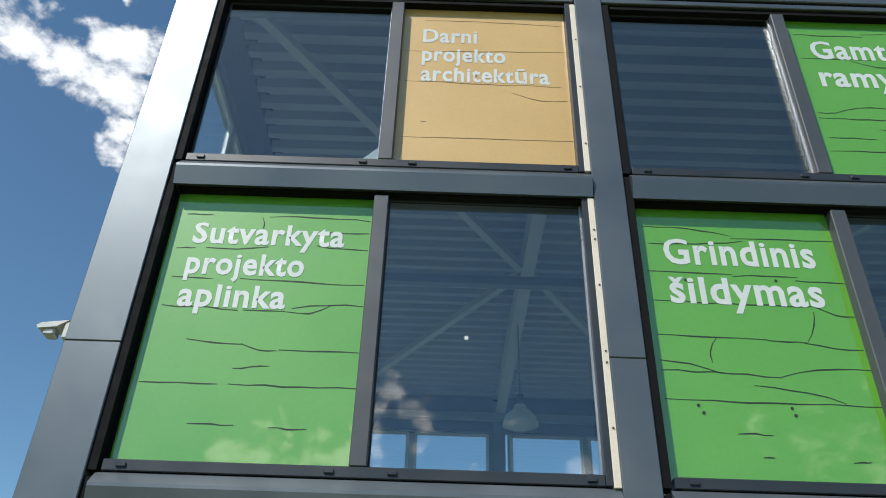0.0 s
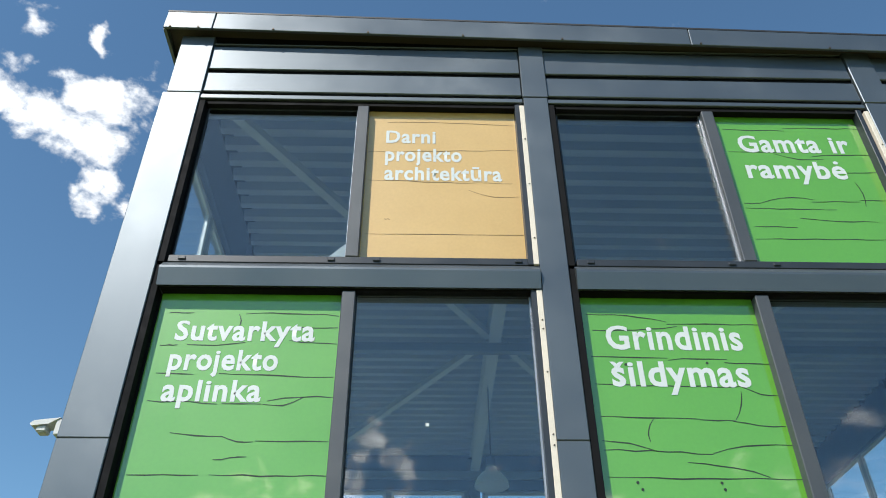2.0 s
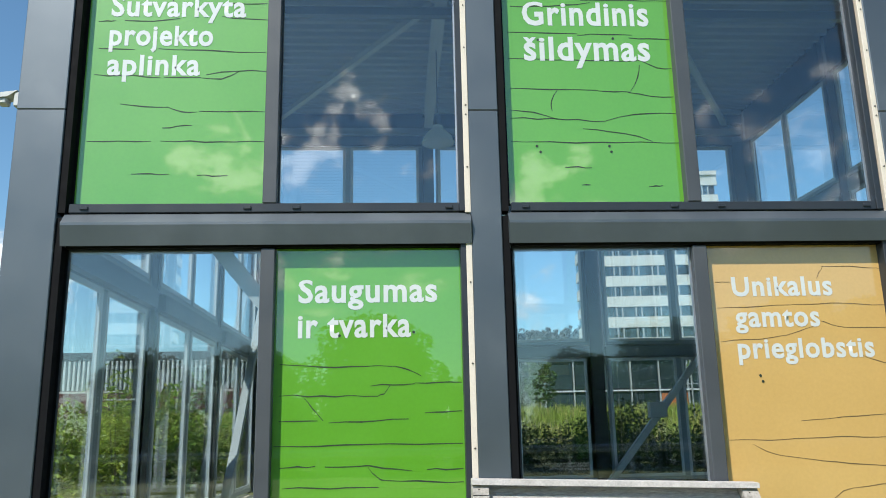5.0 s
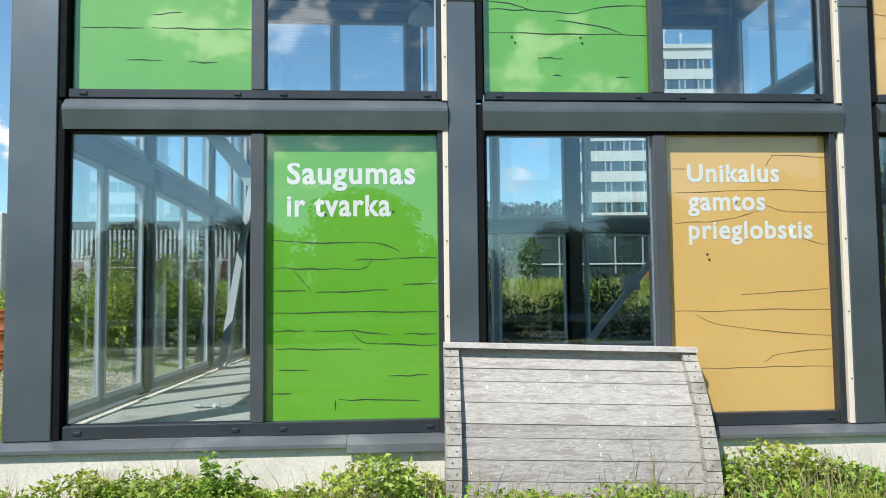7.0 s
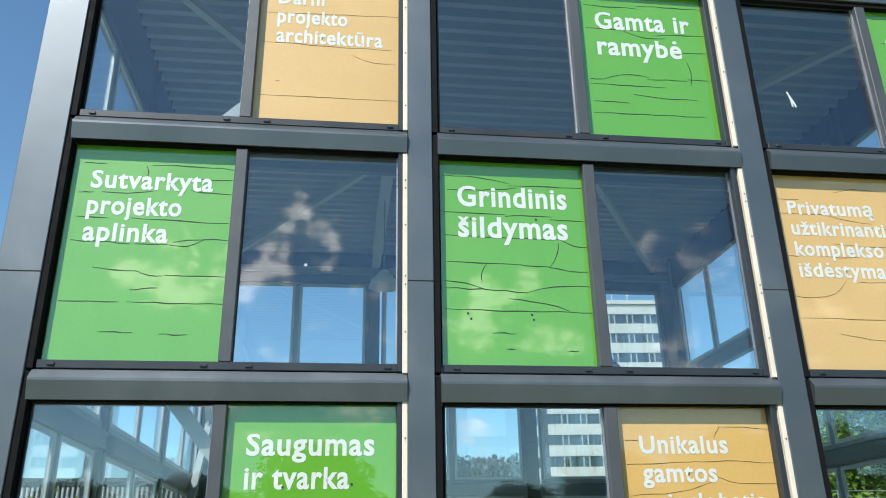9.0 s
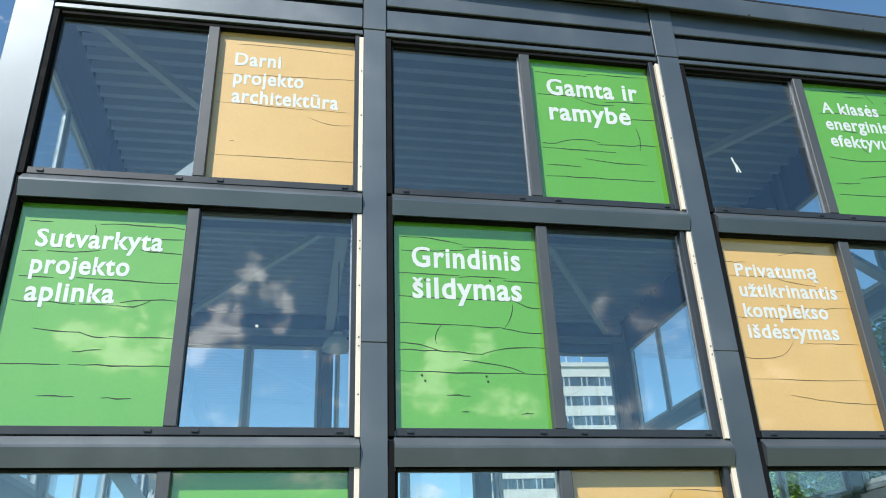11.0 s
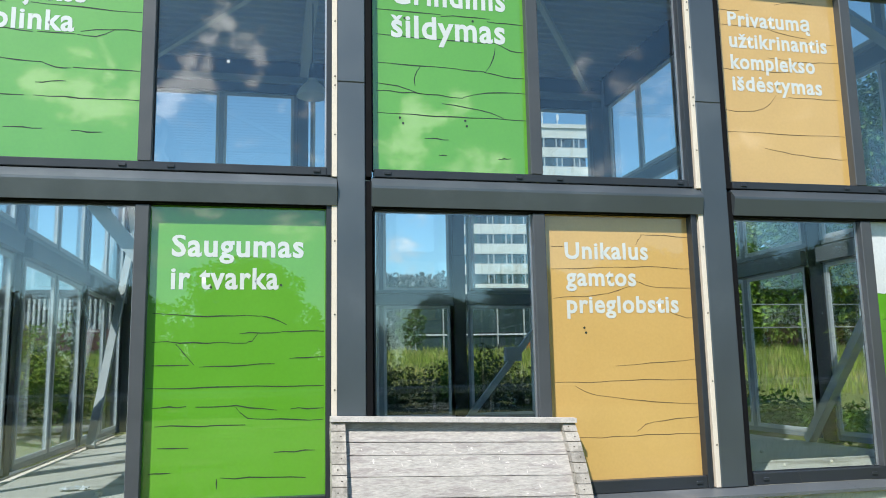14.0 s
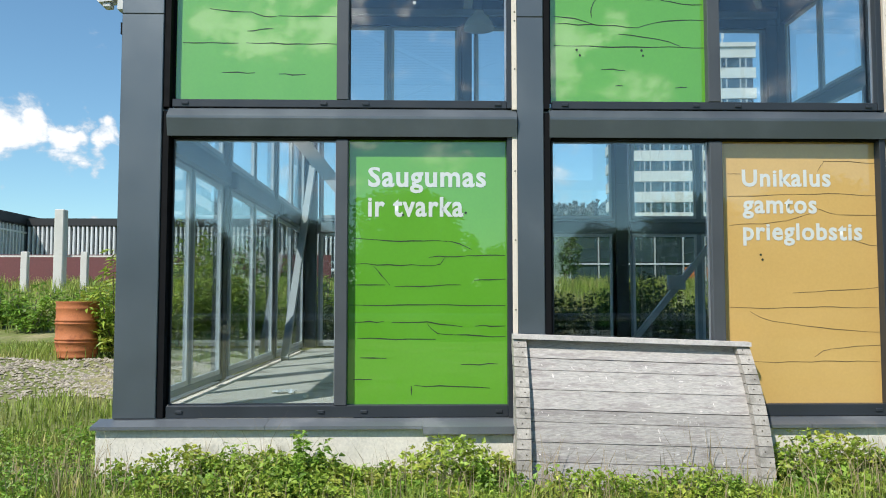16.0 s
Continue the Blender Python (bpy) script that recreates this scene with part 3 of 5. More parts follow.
CRACKS = {
    "sut": [(0.061, 0.089, 0.196, 0.09, 0), (0.478, 0.091, 0.987, 0.098, -0.007), (0.443, 0.095, 0.452, 0.15, 0), (0.741, 0.151, 0.988, 0.153, 0), (0.051, 0.235, 0.143, 0.23, 0), (0.194, 0.231, 0.5, 0.218, 0.007), (0.733, 0.209, 0.989, 0.221, 0.004), (0.064, 0.352, 0.26, 0.356, 0), (0.39, 0.35, 0.985, 0.364, 0.003), (0.051, 0.463, 0.409, 0.473, 0), (0.431, 0.474, 0.632, 0.474, 0), (0.639, 0.473, 0.846, 0.446, 0.018), (0.659, 0.463, 0.992, 0.446, -0.011), (0.202, 0.586, 0.464, 0.597, 0.003), (0.454, 0.597, 0.618, 0.618, 0.01), (0.629, 0.616, 0.991, 0.616, 0), (0.436, 0.685, 0.597, 0.674, 0), (0.038, 0.738, 0.382, 0.74, 0), (0.43, 0.74, 0.994, 0.741, 0), (0.286, 0.871, 0.486, 0.872, 0), (0.635, 0.875, 0.8, 0.878, 0)],
    "gri": [(0.025, 0.079, 0.477, 0.109, -0.011), (0.475, 0.119, 1, 0.119, 0), (0.048, 0.149, 0.533, 0.129, 0.01), (0.023, 0.267, 0.443, 0.272, 0), (0.443, 0.279, 0.772, 0.279, -0.006), (0.753, 0.289, 1, 0.293, 0), (0.025, 0.382, 0.814, 0.391, 0.003), (0.814, 0.391, 1, 0.423, 0.012), (0.03, 0.514, 0.549, 0.521, 0), (0.547, 0.526, 0.739, 0.527, 0), (0.739, 0.525, 0.804, 0.409, 0), (0.722, 0.529, 0.993, 0.549, 0.006), (0.305, 0.522, 0.269, 0.612, 0), (0.02, 0.606, 0.301, 0.645, -0.009), (0.022, 0.64, 0.58, 0.656, -0.003), (0.58, 0.652, 1, 0.622, -0.016), (0.441, 0.688, 0.845, 0.738, -0.013), (0.022, 0.741, 1, 0.745, 0), (0.325, 0.845, 0.48, 0.85, -0.002), (0.416, 0.921, 0.467, 0.92, 0), (0.804, 0.924, 0.885, 0.925, 0)],
    "sau": [(0.031, 0.378, 0.625, 0.386, 0.004), (0.625, 0.386, 0.777, 0.418, -0.006), (0.508, 0.448, 0.743, 0.446, 0), (0.743, 0.442, 0.992, 0.44, 0), (0.032, 0.474, 0.55, 0.481, 0), (0.55, 0.481, 0.612, 0.448, 0.009), (0.157, 0.479, 0.262, 0.557, 0), (0.033, 0.553, 0.233, 0.555, 0), (0.291, 0.561, 0.709, 0.553, 0), (0.009, 0.629, 0.991, 0.63, 0), (0.043, 0.691, 0.225, 0.693, 0), (0.275, 0.695, 0.725, 0.712, -0.008), (0.496, 0.698, 0.584, 0.737, 0.01), (0.584, 0.737, 0.99, 0.748, 0.002), (0.801, 0.709, 0.99, 0.71, 0), (0.06, 0.755, 0.551, 0.759, 0), (0.793, 0.535, 0.991, 0.531, 0), (0.078, 0.827, 0.243, 0.829, 0), (0.709, 0.852, 0.942, 0.853, 0), (0.037, 0.908, 0.153, 0.908, 0), (0.418, 0.931, 0.891, 0.939, 0), (0.398, 0.933, 0.399, 0.967, 0)],
    "uni": [(0.631, 0.115, 0.675, 0.074, 0), (0.667, 0.074, 1, 0.081, -0.002), (0.052, 0.124, 0.136, 0.124, 0), (0.049, 0.213, 0.467, 0.204, 0), (0.467, 0.202, 1, 0.207, -0.003), (0.053, 0.323, 0.412, 0.308, 0.002), (0.412, 0.308, 0.581, 0.277, 0), (0.616, 0.257, 0.748, 0.282, 0.003), (0.748, 0.282, 1, 0.283, 0), (0.827, 0.373, 1, 0.4, 0.008), (0.45, 0.582, 1, 0.562, 0.002), (0.047, 0.64, 1, 0.638, 0), (0.173, 0.653, 0.313, 0.69, 0.005), (0.313, 0.69, 1, 0.734, 0.006), (0.574, 0.829, 0.689, 0.795, -0.006), (0.689, 0.795, 1, 0.783, -0.002), (0.19, 0.846, 1, 0.843, 0)],
    "dar": [(0.13, 0.08, 1, 0.095, -0.008), (0.012, 0.298, 1, 0.274, 0), (0.02, 0.493, 0.95, 0.506, 0), (0.668, 0.551, 0.98, 0.592, 0.023), (0.028, 0.832, 0.997, 0.83, 0), (0.137, 0.741, 0.172, 0.74, 0)],
    "gam": [(0.061, 0.096, 0.485, 0.1, 0), (0.482, 0.082, 1, 0.079, -0.004), (0.058, 0.259, 0.49, 0.26, 0), (0.358, 0.269, 0.681, 0.306, 0.021), (0.609, 0.286, 1, 0.273, -0.007), (0.793, 0.398, 1, 0.394, 0), (0.056, 0.613, 0.159, 0.611, 0), (0.159, 0.611, 0.518, 0.584, -0.027), (0.493, 0.599, 0.809, 0.592, 0), (0.827, 0.458, 0.833, 0.623, 0), (0.812, 0.584, 0.978, 0.582, 0), (0.056, 0.643, 0.635, 0.647, 0), (0.38, 0.704, 0.866, 0.721, 0.007), (0.076, 0.758, 0.346, 0.762, 0), (0.056, 0.834, 0.91, 0.831, 0)],
    "akl": [(0.098, 0.057, 0.787, 0.029, 0), (0.406, 0.083, 0.596, 0.079, 0), (0.607, 0.047, 0.676, 0.127, 0), (0.779, 0.108, 0.997, 0.096, 0), (0.119, 0.232, 0.999, 0.194, 0), (0.297, 0.363, 0.444, 0.365, 0), (0.409, 0.47, 0.484, 0.522, 0), (0.106, 0.566, 0.634, 0.567, 0.018), (0.596, 0.57, 1, 0.58, 0), (0.329, 0.712, 0.741, 0.682, -0.008), (0.1, 0.756, 0.315, 0.751, 0), (0.103, 0.837, 1, 0.831, 0)],
    "pri": [(0.491, 0.087, 0.815, 0.069, -0.013), (0.024, 0.134, 0.2, 0.133, 0), (0.035, 0.21, 0.468, 0.21, 0), (0.402, 0.213, 0.751, 0.252, 0.008), (0.643, 0.277, 0.977, 0.276, 0), (0.02, 0.434, 0.112, 0.437, 0), (0.402, 0.367, 1, 0.369, 0.008), (0.271, 0.431, 0.591, 0.432, 0.006), (0.024, 0.64, 0.337, 0.624, 0.015), (0.337, 0.624, 0.448, 0.554, 0.01), (0.546, 0.562, 0.986, 0.562, 0), (0.017, 0.748, 1, 0.749, 0), (0.319, 0.822, 1, 0.864, 0.011)],
    "sto": [(0.07, 0.412, 0.239, 0.409, 0), (0.059, 0.461, 0.429, 0.462, 0), (0.148, 0.539, 0.616, 0.537, 0), (0.051, 0.636, 0.59, 0.638, 0), (0.079, 0.711, 0.571, 0.714, 0), (0.068, 0.76, 0.431, 0.769, 0), (0.084, 0.823, 0.539, 0.835, 0)],
}
# bay, storey, leaf, film, words, text left, widths of the lines, cap top, cap height, line pitch, cracks
SIGNS = [
    (0, 1, 0, FILM_GREEN, ("Sutvarkyta", "projekto", "aplinka"), 0.246, (1.061, 0.808, 0.717), 4.823, 0.168, 0.2535, "sut"),
    (1, 1, 0, FILM_GREEN, ("Grindinis", "šildymas"), 3.542, (1.054, 1.044), 4.814, 0.205, 0.313, "gri"),
    (2, 1, 0, FILM_TAN, ("Privatumą", "užtikrinantis", "komplekso", "išdėstymas"), 6.847, (0.908, 1.078, 0.922, 0.981), 4.792, 0.142, 0.2185, "pri"),
    (0, 2, 1, FILM_TAN, ("Darni", "projekto", "architektūra"), 1.771, (0.459, 0.697, 1.052), 6.933, 0.155, 0.230, "dar"),
    (1, 2, 1, FILM_GREEN, ("Gamta ir", "ramybė"), 5.063, (1.049, 0.921), 6.938, 0.208, 0.327, "gam"),
    (2, 2, 1, FILM_GREEN, ("A klasės", "energinis", "efektyvumas"), 8.383, (0.739, 0.808, 1.091), 6.937, 0.152, 0.2275, "akl"),
    (0, 0, 1, FILM_GREEN, ("Saugumas", "ir tvarka"), 1.768, (1.034, 0.834), 2.496, 0.168, 0.261, "sau"),
    (1, 0, 1, FILM_TAN, ("Unikalus", "gamtos", "prieglobstis"), 5.070, (0.795, 0.665, 1.065), 2.488, 0.146, 0.2385, "uni"),
    (2, 0, 1, FILM_GREEN, (), 0, (), 0, 0, 0, "sto"),
]


def front_windows():
    number = 0
    for s, (z0, z1) in enumerate(STOREYS):
        for b, x in enumerate(LEFTS):
            number += 1
            sign = next(r for r in SIGNS if r[0] == b and r[1] == s)
            films = [None, None]
            films[sign[2]] = sign[3]
            colour = "green" if sign[3] is FILM_GREEN else "tan"
            w = thing(f"window_{number}", f"dark-framed window with one clear pane and one cracked {colour} lettered film", "window", kind="structure", at=pose(x, 0, 0))
            leaf = window_parts(w, BAYS[b], z0, z1, PAINT_DARK, *films)[sign[2]]
            leaf["label"] = f"glossy {colour} vinyl film with shrinkage cracks" + (" reading " + " ".join(sign[4]) if sign[4] else " and torn white backing")
            if sign[4]:
                letter_lines(leaf, sign[4], sign[5] - x, *sign[6:10])
            crack_lines(leaf, *BAYS[b][sign[2]], z0, z1, CRACKS[sign[10]], number, 0.0042 if sign[3] is FILM_GREEN else 0.0027)
            if not sign[4]:
                torn_backing(leaf, BAYS[b][1], z1)


def torn_backing(film, leaf, z1):
    """White backing left where the green vinyl has been torn away, with ragged edges."""
    u0, u1 = leaf
    w = u1 - u0
    white = [(0, 0), (1, 0), (1, .49), (.90, .505), (.78, .495), (.74, .43), (.66, .41), (.58, .36), (.50, .30), (.44, .288), (.36, .302), (.22, .287), (.10, .298), (0, .292)]
    left_on = [(.27, .085), (.36, .07), (.46, .075), (.50, .05), (.62, .042), (.80, .047), (.84, .06), (.77, .09), (.83, .115), (.82, .165), (.70, .178), (.60, .17), (.54, .125), (.44, .11), (.34, .118)]
    for name, outline, y, mat, label in (("torn_backing", white, 0.1025, PAPER, "ragged white backing where vinyl was torn off"), ("vinyl_scrap", left_on, 0.1000, FILM_GREEN, "scrap of green vinyl left on the backing")):
        bm = bmesh.new()
        prism(bm, [(u0 + a * w, z1 - b * 2.35) for a, b in outline], y, y + 0.0015, axis="y")
        part(name, bm, mat, film, label)


front_windows()


def marks():
    """A bird dropping, a small sticker and a few screw holes on the glazing."""
    bm = bmesh.new()
    prism(bm, [(7.08, 6.06), (7.095, 6.08), (7.115, 6.02), (7.15, 5.95), (7.17, 5.89), (7.155, 5.88), (7.135, 5.93), (7.13, 5.88), (7.115, 5.89), (7.11, 5.97)], 0.1015, 0.1045, axis="y")
    tagged(new("bird_dropping", mesh_of("bird_dropping", bm, LETTER)), "white bird dropping streaked on the glass", "stain")
    tagged(new("sticker", mesh_of("sticker", boxes((2.158, 2.182, 0.1015, 0.1045, 3.96, 3.985)), LETTER)), "tiny square white sticker on the glass", "sticker")
    for x, z in ((3.614, 3.557), (3.641, 3.508), (4.195, 3.556), (4.208, 3.509), (5.223, 1.733), (5.238, 1.690), (2.622, 2.097), (2.074, 2.077), (3.664, 4.474), (4.286, 4.491)):
        bm = bmesh.new()
        tube(bm, (x, 0.1015, z), (x, 0.1045, z), 0.011, sides=7)
        tagged(new("puncture", mesh_of("puncture", bm, FILM_EDGE)), "small dark hole punched in the vinyl film", "hole", "holes in the films")


marks()


def side_windows():
    number = 9
    for side in ("west", "north", "east"):
        for s, (z0, z1) in enumerate(STOREYS):
            for x, bay in ROWS[side]:
                number += 1
                w = thing(f"window_{number}", "clear two-leaf window with pale grey sashes and dark frame", "window", kind="structure", at=SIDES[side] @ pose(x, 0, 0))
                window_parts(w, bay, z0, z1, INNER_FRAME, front=False)


side_windows()


def column(at, u0, u1, strip, label, side):
    """A sheet-clad column in three cover lengths, with a cream edge profile and screws where it shows."""
    deep = 0.25 if side == "front" else 0.12
    c = thing("column_" + side, label, "column", kind="structure", at=at)
    corner = side == "front" and u0 < -0.3
    seams = (0.336, 3.815, 7.31, 8.135 if corner else TOP)
    for i in range(3):
        grow = 0.006 if i == 2 else 0.0
        bm = boxes((u0 + 0.04 if corner and i == 2 else u0 - grow, u1 + grow, -grow, deep, seams[i] + 0.0015, seams[i + 1] - 0.0015), bevel=0.006)
        # side covers take the darker paint, which puts their shade into the colour
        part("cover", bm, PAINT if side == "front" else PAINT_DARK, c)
    if strip:
        bm = boxes((u0 - 0.046, u0 - 0.0015, 0.004, 0.05, 0.34, 2.89), (u0 - 0.046, u0 - 0.0015, 0.004, 0.05, 2.99, 5.08), (u0 - 0.046, u0 - 0.0015, 0.004, 0.05, 5.33, 7.2), bevel=0.003)
        part("edge_profile", bm, CREAM, c, "cream metal edge profile")
        me = mesh_of("screw", tube_mesh_y(0.007, 0.006), SCREW)
        for z in (0.7, 1.25, 1.85, 2.45, 3.35, 3.78, 3.86, 4.35, 4.72, 4.80, 5.6, 6.2, 6.75):
            s = part("screw", me, None, c)
            s.location = (u0 - 0.021, 0.002, z)
    return c


def tube_mesh_y(r, depth):
    bm = bmesh.new()
    tube(bm, (0, -depth / 2, 0), (0, depth / 2, 0), r, sides=8)
    return bm


for side, m in SIDES.items():
    front = side == "front"
    rows = ROWS[side]
    column(m, {"front": -0.36, "west": -0.49, "north": -0.37, "east": -0.25}[side], 0.0, False, "broad anthracite sheet-clad corner column", side)
    for (x, bay), (after, _) in zip(rows, rows[1:]):
        column(m, x + bay[2] + 0.008, after - 0.001, front, "anthracite sheet-clad column between windows", side)
column(SIDES["front"], 9.70, 10.155, True, "broad anthracite sheet-clad corner column", "front")
column(SIDES["east"], 9.465, 9.93, False, "broad anthracite sheet-clad corner column", "east")
solid("corner_filler", boxes((-0.229, -0.002, 10.0, 10.198, 0.34, TOP)), PAINT, "anthracite sheet-clad corner post", "column")


def beams():
    for side, m in SIDES.items():
        deep = 0.24 if side == "front" else 0.13
        gap = 0.05 if side == "front" else 0.002
        for low, high in ((2.745, 2.915), (5.085, 5.25)):
            for x, (_, _, clear) in ROWS[side]:
                bm = bmesh.new()
                prism(bm, [(-0.006, low), (-0.040, high - 0.020), (-0.040, high), (0.03, high + 0.078), (deep, high + 0.078), (deep, low + 0.01), (0.03, low + 0.01)], x + gap, x + clear + 0.002)
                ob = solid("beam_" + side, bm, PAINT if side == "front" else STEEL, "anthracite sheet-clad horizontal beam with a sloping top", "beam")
                ob.matrix_basis = m
                if side == "front":
                    # added black block that stands in for the shade inside the open joint
                    solid("joint_seal", boxes((x + 0.001, x + gap - 0.001, 0.02, 0.2, low - 0.0, high + 0.05)), SHADOW_GAP, "added black filler for the shade in the open joint between column and beam", "seal")
        # cladding over the top windows, in two broad boards and two narrow trims for each bay
        for x, (_, _, clear) in ROWS[side]:
            c = thing("cladding_" + side, "anthracite sheet cladding boards above the top windows", "cladding", kind="structure", at=m)
            # black sheet gives the gaps between the boards their shade by colour
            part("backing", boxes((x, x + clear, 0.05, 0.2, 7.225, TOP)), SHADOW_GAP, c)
            part("trim", boxes((x, x + clear, 0.012, 0.05, 7.245, 7.301), bevel=0.006), PAINT, c)
            for z0, z1 in ((7.349, 7.614), (7.673, 8.004)):
                part("board", boxes((x + 0.003, x + clear - 0.003, 0.018, 0.05, z0, z1), bevel=0.008), PAINT, c)
            part("trim", boxes((x, x + clear, 0.02, 0.05, 8.040, 8.057), bevel=0.004), PAINT, c)


beams()


def roof():
    x0, x1, y0, y1 = -0.70, 10.45, -0.11, 10.35
    r = thing("roof", "flat roof with a broad anthracite fascia overhanging the walls", "roof", kind="structure", at=pose(0, 0, 0, 0, 1.4, 0))
    for a, b in ((x0, -0.21), (-0.207, 4.6), (4.603, x1)):
        part("fascia", boxes((a + 0.002, b - 0.002, y0, y0 + 0.03, 8.122, 8.37), bevel=0.006), PAINT, r)
    part("fascia", boxes((x0, x1, y1 - 0.03, y1, 8.122, 8.37)), PAINT, r)
    part("fascia", boxes((x0, x0 + 0.03, y0 + 0.031, y1 - 0.031, 8.122, 8.37)), PAINT, r)
    part("fascia", boxes((x1 - 0.03, x1, y0 + 0.031, y1 - 0.031, 8.122, 8.37)), PAINT, r)
    part("soffit", boxes((x0 + 0.031, x1 - 0.031, y0 + 0.031, y1 - 0.031, 8.20, 8.22)), SOFFIT, r, "dark brown boarded soffit")
    part("roof_sheet", boxes((x0, x1, y0, y1, 8.372, 8.395)), BLACK_ROOF, r)
    # added black filler: shade of the gap below the tilted soffit, as colour
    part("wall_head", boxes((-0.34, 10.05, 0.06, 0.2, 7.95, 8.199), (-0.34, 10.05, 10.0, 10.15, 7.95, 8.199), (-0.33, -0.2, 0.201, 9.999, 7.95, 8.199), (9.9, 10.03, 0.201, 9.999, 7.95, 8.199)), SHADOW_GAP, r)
    me = mesh_of("screw", tube_mesh_y(0.012, 0.012), SCREW)
    for x in (-0.63, -0.35, 0.4, 1.35, 2.3, 3.3, 4.7, 6.0, 7.4, 8.9):
        s = part("screw", me, None, r)
        s.location = (x, y0 - 0.004, 8.14)
    for x in (-0.515, 10.21):
        part("bracket", boxes((x, x + 0.08, 0.02, 0.10, 7.88, 8.11), bevel=0.006), PLASTIC, r, "pale bracket under the eaves")
    # trapezoidal deck seen from below
    bm = bmesh.new()
    outline, pitch = [], 0.25
    y = 0.26
    while y < 9.9:
        outline += [(y, 7.86), (y + 0.09, 7.86), (y + 0.125, 7.96), (y + 0.215, 7.96)]
        y += pitch
    up = [bm.verts.new((-0.1, a, b)) for a, b in outline]
    dn = [bm.verts.new((9.86, a, b)) for a, b in outline]
    for i in range(len(outline) - 1):
        bm.faces.new((up[i], up[i + 1], dn[i + 1], dn[i]))
    solid("ceiling", bm, DECK, "grey trapezoidal steel deck seen from below", "ceiling")


roof()


def plinth():
    for side, row in (("front", (-0.44, 10.12, -0.13, 0.3, -0.6, 0.268)), ("west", (-0.36, -0.06, 0.301, 10.2, -0.6, 0.268)), ("east", (9.79, 10.09, 0.301, 10.2, -0.6, 0.268)), ("north", (-0.059, 9.789, 9.9, 10.2, -0.6, 0.268))):
        solid("plinth_" + side, boxes(row), CONCRETE, "pale stained concrete plinth under the windows", "plinth")
    solid("floor", boxes((-0.059, 9.789, 0.301, 9.899, -0.4, 0.33)), FLOOR, "dusty pale concrete floor inside the pavilion", "floor")
    ledge = thing("ledge", "grey sheet-metal ledge along the foot of the facade", "ledge", kind="structure")
    cuts = [(-0.47, 0.95), (0.953, 2.25), (3.6, 5.5), (5.503, 7.6), (7.603, 10.25)]
    for a, b in cuts:
        bm = bmesh.new()
        prism(bm, [(-0.18, 0.298), (0.03, 0.335), (0.03, 0.315), (-0.165, 0.283), (-0.165, 0.274), (-0.18, 0.271)], a, b)
        part("ledge_sheet", bm, LEDGE, ledge)
    bm = bmesh.new()
    prism(bm, [(-0.19, 0.292), (0.03, 0.3355), (0.03, 0.315), (-0.175, 0.274), (-0.175, 0.235), (-0.19, 0.23)], 2.253, 3.597)
    part("ledge_sheet", bm, LEDGE, ledge, "replaced lighter length of ledge, hanging lower")
    # west return of the ledge
    part("ledge_sheet", boxes((-0.47, -0.352, 0.26, 10.3, 0.271, 0.288)), LEDGE, ledge)


plinth()


def frame_steel():
    """Roof beams, roof bracing and the corner braces that lean from mid-height of one corner column on each side."""
    for u in (3.18, 6.48):
        solid("roof_beam", boxes((u - 0.09, u + 0.09, 0.26, 9.9, 7.50, 7.52), (u - 0.012, u + 0.012, 0.26, 9.9, 7.521, 7.839), (u - 0.09, u + 0.09, 0.26, 9.9, 7.84, 7.858)), STEEL_LIGHT, "pale grey steel roof beam under the deck", "beam")
    for v in (0.34, 4.95, 9.78):
        solid("roof_beam", boxes((-0.05, 9.8, v - 0.06, v + 0.06, 7.36, 7.49)), STEEL, "grey steel tie across the pavilion under the roof beams", "beam")
    for a, b in (((0.0, 0.3), (3.1, 4.9)), ((3.1, 5.0), (0.0, 9.75)), ((9.45, 0.3), (6.5, 4.9)), ((6.5, 5.0), (9.45, 9.75)), ((3.25, 5.0), (6.4, 9.8))):
        bm = bmesh.new()
        bar(bm, (*a, 7.62), (*b, 7.62), 0.10, 0.10)
        solid("roof_brace", bm, STEEL_LIGHT, "pale grey diagonal steel brace under the roof", "brace")
    for side, m in SIDES.items():
        b = thing("corner_brace", "pair of pale grey square steel braces meeting at the corner column", "brace", group="corner braces", kind="structure", at=m)
        for z in (0.35, 7.35):
            bm = bmesh.new()
            bar(bm, (0.02, 0.30, 4.12), (3.15, 0.30, z), 0.12, 0.12, up=(0, 1, 0))
            part("brace_tube", bm, STEEL_LIGHT, b)
        part("gusset", boxes((-0.04, 0.16, 0.28, 0.32, 3.9, 4.34), bevel=0.004), STEEL_LIGHT, b)
        if side == "north":
            part("splice_box", boxes((1.95, 2.3, 0.25, 0.42, 1.55, 1.85), bevel=0.01), STEEL_LIGHT, b)
        for u, (_, _, clear) in ROWS[side]:
            solid("edge_beam", boxes((u + 0.02, u + clear - 0.02, (0.26 if side == "front" else 0.135), (0.36 if side == "front" else 0.22), 2.76, 2.96)), STEEL, "grey steel edge beam behind the facade", "beam").matrix_basis = m


frame_steel()


